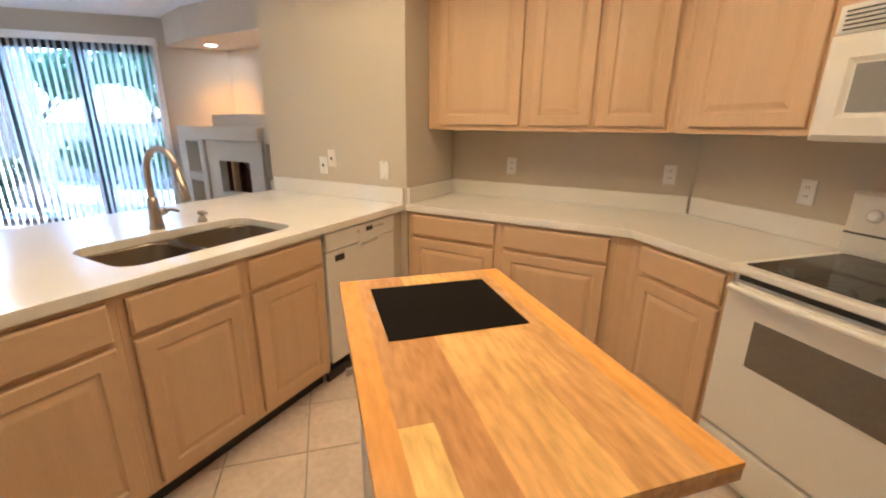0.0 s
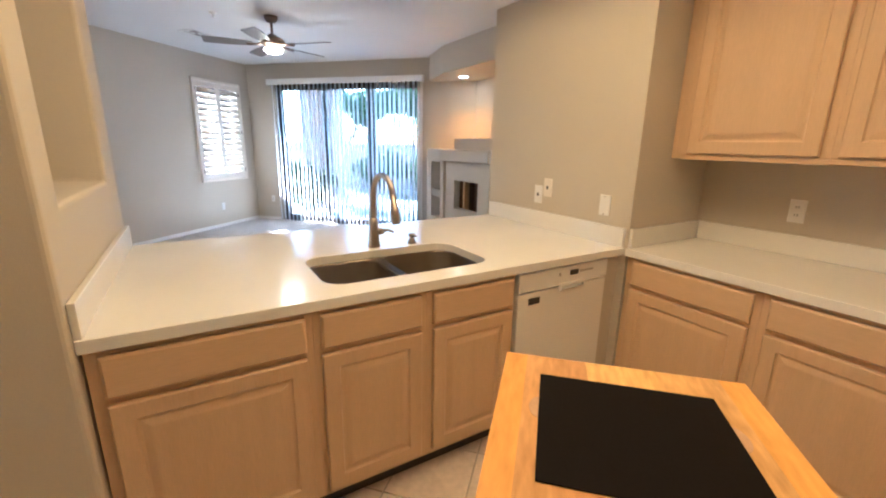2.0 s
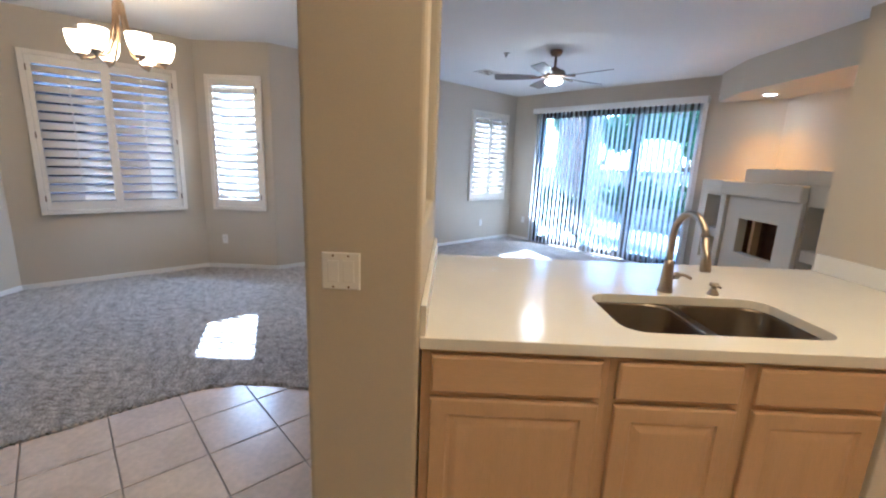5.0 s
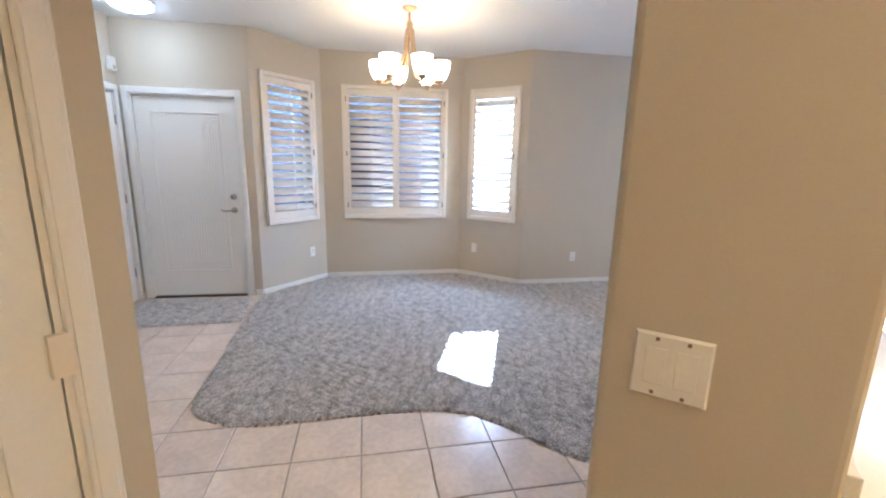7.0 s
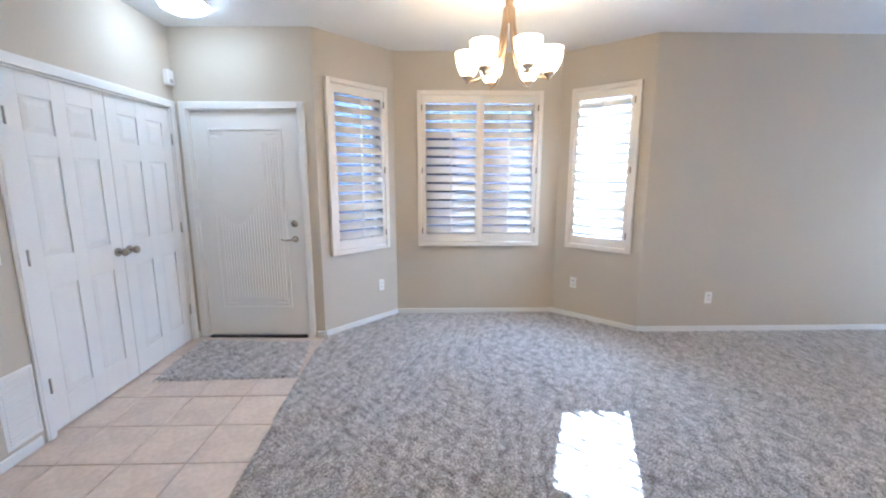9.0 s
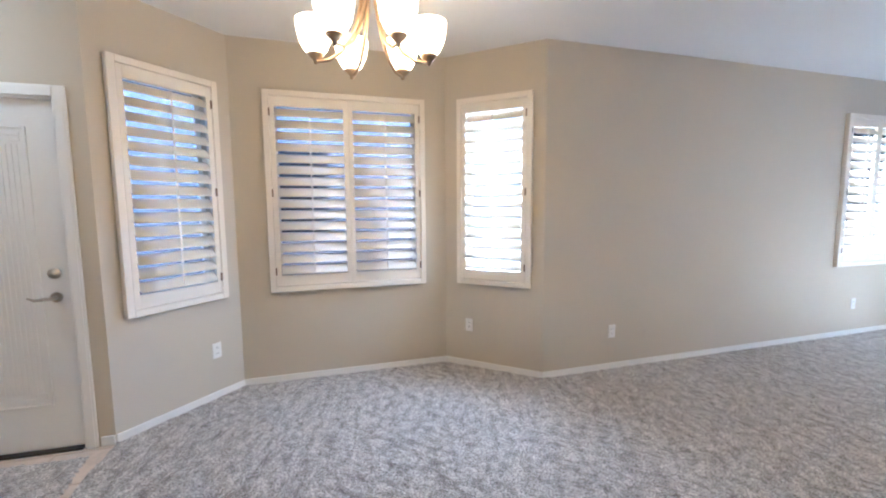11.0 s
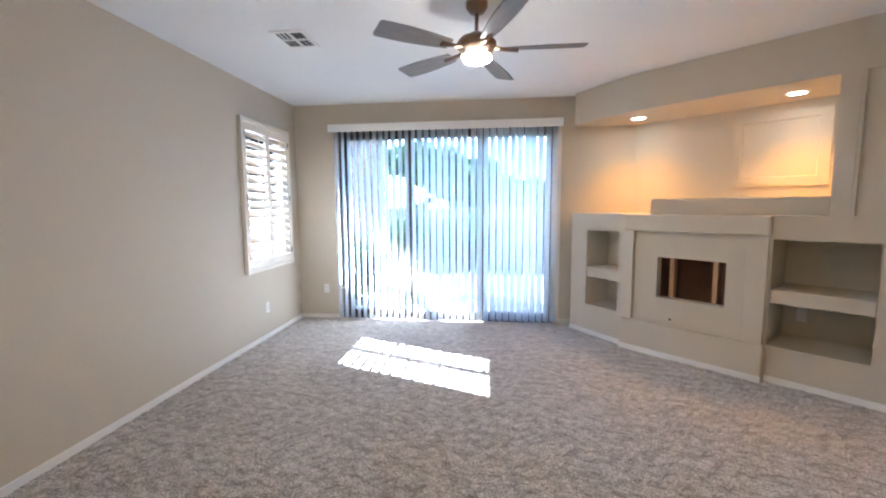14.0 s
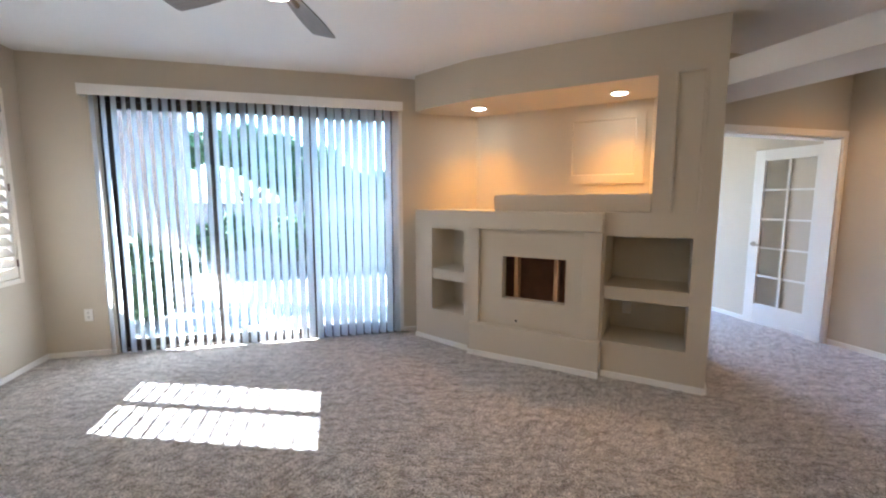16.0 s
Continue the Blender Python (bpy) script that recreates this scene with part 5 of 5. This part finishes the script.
for x, y in ((-5.115, 4.13), (-3.819, 4.16)):
    can = thing("downlight", pose(x, y, 2.37), "lit recessed downlight in the soffit", "downlight", "soffit downlights")
    part("trim_ring", add_lathe(bmesh.new(), [(0.085, 0.0), (0.083, -0.006), (0.066, -0.006), (0.064, 0.0)], sides=28), WHITE, can)
    part("lamp_face", add_lathe(bmesh.new(), [(0.064, -0.001), (0.064, -0.003), (0.0, -0.004)], sides=24), LIT_CAN, can, "glowing lamp face")
    lamp("downlight_beam", "SPOT", pose(x, y, 2.36), 3.4, (1, 0.42, 0.06), radius=0.05, cone=radians(104))
# unseen fixture and spot, added to give the hall wall its orange light
hall = thing("hall_fill_light", pose(-1.75, 4.75, CEILING), "unseen recessed downlight added to warm the hall", "downlight", "hall downlights")
part("trim_ring", add_lathe(bmesh.new(), [(0.085, 0.0), (0.083, -0.006), (0.066, -0.006), (0.064, 0.0)], sides=28), WHITE, hall)
part("lamp_face", add_lathe(bmesh.new(), [(0.064, -0.001), (0.064, -0.003), (0.0, -0.004)], sides=24), LIT_CAN, hall, "glowing lamp face")
lamp("hall_fill_beam", "SPOT", pose(-1.75, 4.75, CEILING - 0.012), 3, (1, 0.45, 0.12), radius=0.05, cone=radians(140))

# ---- study door ----
fdr = thing("french_door", pose(-2.0, 5.80, 0, 0, 0, 137), "white ten-pane glazed door standing open", "door", kind="structure")
bm = bmesh.new()
Wd, Hd = 0.74, 2.03
for a, b, c, d in ((0, 0.115, 0.012, Hd), (Wd - 0.115, Wd, 0.012, Hd), (0.115, Wd - 0.115, 0.012, 0.25), (0.115, Wd - 0.115, Hd - 0.12, Hd)):
    add_box(bm, a, b, -0.02, 0.02, c, d, 0.002, 1)
leaf = part("door_frame", bm, WHITE, fdr)
gx0, gx1, gz0, gz1 = 0.115, Wd - 0.115, 0.25, Hd - 0.12
part("muntin", box((gx0 + gx1) / 2 - 0.011, (gx0 + gx1) / 2 + 0.011, -0.016, 0.016, gz0, gz1), WHITE, leaf)
for k in range(1, 5):
    z = gz0 + k * (gz1 - gz0) / 5
    part("muntin", box(gx0, gx1, -0.0155, 0.0155, z - 0.011, z + 0.011), WHITE, leaf)
for i in range(2):
    for k in range(5):
        x = gx0 + i * (gx1 - gx0) / 2
        z = gz0 + k * (gz1 - gz0) / 5
        pp = part("pane", box(x + 0.01, x + (gx1 - gx0) / 2 - 0.01, -0.002, 0.002, z + 0.01, z + (gz1 - gz0) / 5 - 0.01), CLEAR, leaf)
        pp.visible_shadow = False
knob(leaf, Wd - 0.06, 0.95, 0.02, 1, -1)
knob(leaf, Wd - 0.06, 0.95, -0.02, -1, -1)

# unseen plain closet box, added so no daylight leaks under the double doors
clo = bmesh.new()
for x0, x1, y0, y1, z0, z1 in ((0.02, 1.62, -0.80, -0.74, -0.1, 2.3), (0.02, 0.06, -0.739, -0.156, -0.1, 2.3), (1.56, 1.62, -0.739, -0.156, -0.1, 2.3), (0.061, 1.559, -0.739, -0.156, 2.2, 2.3), (0.061, 1.559, -0.739, -0.156, -0.1, -0.03)):
    add_box(clo, x0, x1, y0, y1, z0, z1)
solid("wall_closet", clo, WALL, "unseen box added behind the closet doors to block light", "wall", m=along(F, G))

# ---- outdoors ----
solid("ground", prism([(-400, -400), (400, -400), (400, 400), (-400, 400)], -0.6, -0.16), GRAVEL, "tan desert gravel ground", "ground")
U = Vector((-0.688, 0.726, 0))
W = Vector((-0.726, -0.688, 0))
B3 = Vector((B[0], B[1], 0))
SL = along(P, A)
Lp = span(P, A)
solid("patio", box(-1.0, 6.5, -3.6, -0.155, -0.159, -0.02), PATIO, "pale concrete patio slab outside the sliding door", "patio", m=SL)
# overhang added out of view; it blocks direct sun on the blind slats
ev = thing("eave", SL, "unseen tan eave added to keep sun off the sliding door", "eave", kind="structure")
part("soffit", box(-0.4, Lp + 0.9, -1.25, -0.16, 2.86, 2.92), STUCCO, ev)
part("fascia", box(-0.4, Lp + 0.9, -1.29, -1.25, 2.80, 3.0, 0.004), ALU, ev)
pil = thing("patio_column", SL @ Matrix.Translation((4.13, -2.1, -0.02)), "square tan stucco patio column", "column")
part("shaft", box(-0.42, 0.42, -0.22, 0.22, 0.0, 3.2, 0.015), STUCCO, pil)
part("base", box(-0.46, 0.46, -0.26, 0.26, 0.0, 0.18, 0.01), STUCCO, pil)
nb = thing("neighbour_house", Matrix.Translation(B3 + W * 2.5) @ pose(0, 0, -0.16, 0, 0, 133.5), "pinkish stucco neighbouring house, unseen flat parapets stepped to cut the sun", "house")
gab = bmesh.new()
# unseen roof line, its steps set to block sun from the bay windows
prof = [(-9.0, 0.0), (2.2, 0.0), (2.2, 3.58), (0.0, 3.60), (-0.02, 4.35), (-9.0, 4.35)]
f0 = [gab.verts.new((x, 0, z)) for x, z in prof]
f1 = [gab.verts.new((x, 6, z)) for x, z in prof]
for k in range(6):
    gab.faces.new((f0[k], f0[(k + 1) % 6], f1[(k + 1) % 6], f1[k]))
gab.faces.new(f0)
gab.faces.new(f1[::-1])
part("wall", gab, STUCCO, nb)
part("parapet_cap", box(-9.0, -0.02, -0.05, 0.25, 4.35, 4.43, 0.01), PATIO, nb)
part("window", box(-2.8, -1.6, -0.02, 0.0, 1.2, 2.3), ALU, nb)
part("garden_wall", box(2.2, 9.0, 0.5, 0.7, 0, 1.7), STUCCO, nb)


def leaf_cloud(seed, blobs, leaves, size):
    """Many small two-faced leaves scattered in overlapping clumps."""
    r = np.random.default_rng(seed)
    verts, faces = [], []
    for _ in range(leaves):
        c = blobs[r.integers(len(blobs))]
        d = r.standard_normal(3)
        d /= np.linalg.norm(d)
        p = np.array(c[:3]) + d * c[3] * (r.random() ** 0.45) * np.array([1, 1, 0.8])
        a, b = r.standard_normal(3), r.standard_normal(3)
        a /= np.linalg.norm(a)
        b -= a * (a @ b)
        b /= np.linalg.norm(b)
        s = size * r.uniform(0.6, 1.3)
        k = len(verts)
        verts += [p - a * s, p + b * s * 0.45, p + a * s, p - b * s * 0.45]
        faces.append((k, k + 1, k + 2, k + 3))
    me = bpy.data.meshes.new("crown")
    me.from_pydata([tuple(v) for v in verts], [], faces)
    me.materials.append(LEAF)
    return me


def tree(m, height, spread, seed, label):
    r = random.Random(seed)
    t = thing("tree", m, label, "tree", "garden trees")
    trunk = add_tube(bmesh.new(), [(0, 0, 0), (0.05, 0.03, height * 0.25), (0.0, 0.08, height * 0.5)], [0.13, 0.10, 0.07], 10)
    blobs = []
    for k in range(9):
        a = 2 * math.pi * k / 9 + r.uniform(-0.3, 0.3)
        q = (spread * r.uniform(0.3, 0.9) * math.cos(a), spread * r.uniform(0.3, 0.9) * math.sin(a), height * r.uniform(0.55, 0.95))
        add_tube(trunk, [(0.02, 0.05, height * 0.42), (q[0] * 0.5, q[1] * 0.5, height * 0.58), q], [0.05, 0.03, 0.012], 6)
        blobs.append((*q, spread * r.uniform(0.28, 0.45)))
    part("trunk", trunk, BARK, t)
    part("crown", leaf_cloud(seed, blobs, 13000, 0.10), LEAF, t)
    return t


def bush(m, w, h, seed, label):
    r = random.Random(seed)
    t = thing("bush", m, label, "bush", "garden bushes")
    st = bmesh.new()
    blobs = []
    for k in range(7):
        a = 2 * math.pi * k / 7
        q = (w * 0.5 * r.uniform(0.2, 0.9) * math.cos(a), w * 0.5 * r.uniform(0.2, 0.9) * math.sin(a), h * r.uniform(0.35, 0.85))
        add_tube(st, [(0, 0, -0.02), (q[0] * 0.6, q[1] * 0.6, q[2] * 0.6), q], [0.02, 0.014, 0.006], 5)
        blobs.append((*q, w * r.uniform(0.22, 0.32)))
    part("stem", st, BARK, t)
    part("foliage", leaf_cloud(seed, blobs, 3500, 0.07), LEAF, t)
    return t


for k, (x, y, h, s) in enumerate(((2.4, -9.0, 3.0, 1.7), (-0.5, -9.8, 2.3, 1.9), (4.4, -10.0, 3.5, 1.9), (-3.5, -9.0, 2.2, 2.0), (6.8, -8.0, 3.4, 1.6))):
    tree(SL @ Matrix.Translation((x, y, -0.16)), h, s, 20 + k, "leafy green garden tree beyond the patio")
for k, (x, y, w, h) in enumerate(((Lp - 0.35, -1.25, 0.9, 1.25), (Lp - 1.9, -5.4, 1.6, 1.4), (Lp - 3.2, -5.9, 1.7, 1.3), (Lp - 0.2, -5.2, 1.5, 1.5), (Lp - 4.8, -5.4, 1.7, 1.4), (Lp + 1.4, -4.2, 1.4, 1.4))):
    bush(SL @ Matrix.Translation((x, y, -0.16)), w, h, 40 + k, "dense green garden bush by the patio")
gw = thing("garden_wall", SL, "low tan stucco garden wall behind the bushes", "wall")
part("wall", box(-7, 12, -7.4, -7.2, -0.16, 1.35, 0.02), STUCCO, gw)
part("cap", box(-7, 12, -7.45, -7.15, 1.35, 1.42, 0.02), PATIO, gw)

# ---- floor tiles, last ----
floor_ob = bpy.data.objects["floor"]
REGION = [(-1.15, -0.08), (-1.25, 0.0), (-1.25, 2.66), (0.25, 2.66), (1.2, 1.9), (1.75, 1.9), (1.75, -1.02), (-0.87, -1.02), (-0.87, -3.48), (-2.2, -4.77), (-2.98, -3.89)] + [(x + 0.10, y + 0.06) for x, y in EDGE[1:7]] + [(-1.75, -2.25)] + [(x - 0.12, y - 0.12) for x, y in EDGE[10:14]] + [(-2.45, -0.9), (-2.45, 0.0), (-2.36, -0.05)]
ca, sa = math.cos(radians(TILE_TURN)), math.sin(radians(TILE_TURN))
half = TILE_SIZE / 2 - 0.003
tile_meshes = []
rt = random.Random(11)
for v in range(4):
    tile_meshes.append(mesh_of("tile", box(-half, half, -half, half, -0.008, 0.0, 0.0018, 1), TILE))
for i in range(-14, 16):
    for j in range(-14, 16):
        u, w = (i + 0.5) * TILE_SIZE, (j + 0.5) * TILE_SIZE
        x, y = TILE_O[0] + ca * u - sa * w, TILE_O[1] + sa * u + ca * w
        near = [(x + a, y + b) for a in (-0.2, 0, 0.2) for b in (-0.2, 0, 0.2)]
        if any(inside(np.array([a]), np.array([b]), REGION)[0] for a, b in near):
            part("tile", tile_meshes[rt.randrange(4)], TILE, floor_ob, m=pose(x, y, rt.uniform(-0.0006, 0.0), 0, 0, TILE_TURN + 90 * rt.randrange(4)))
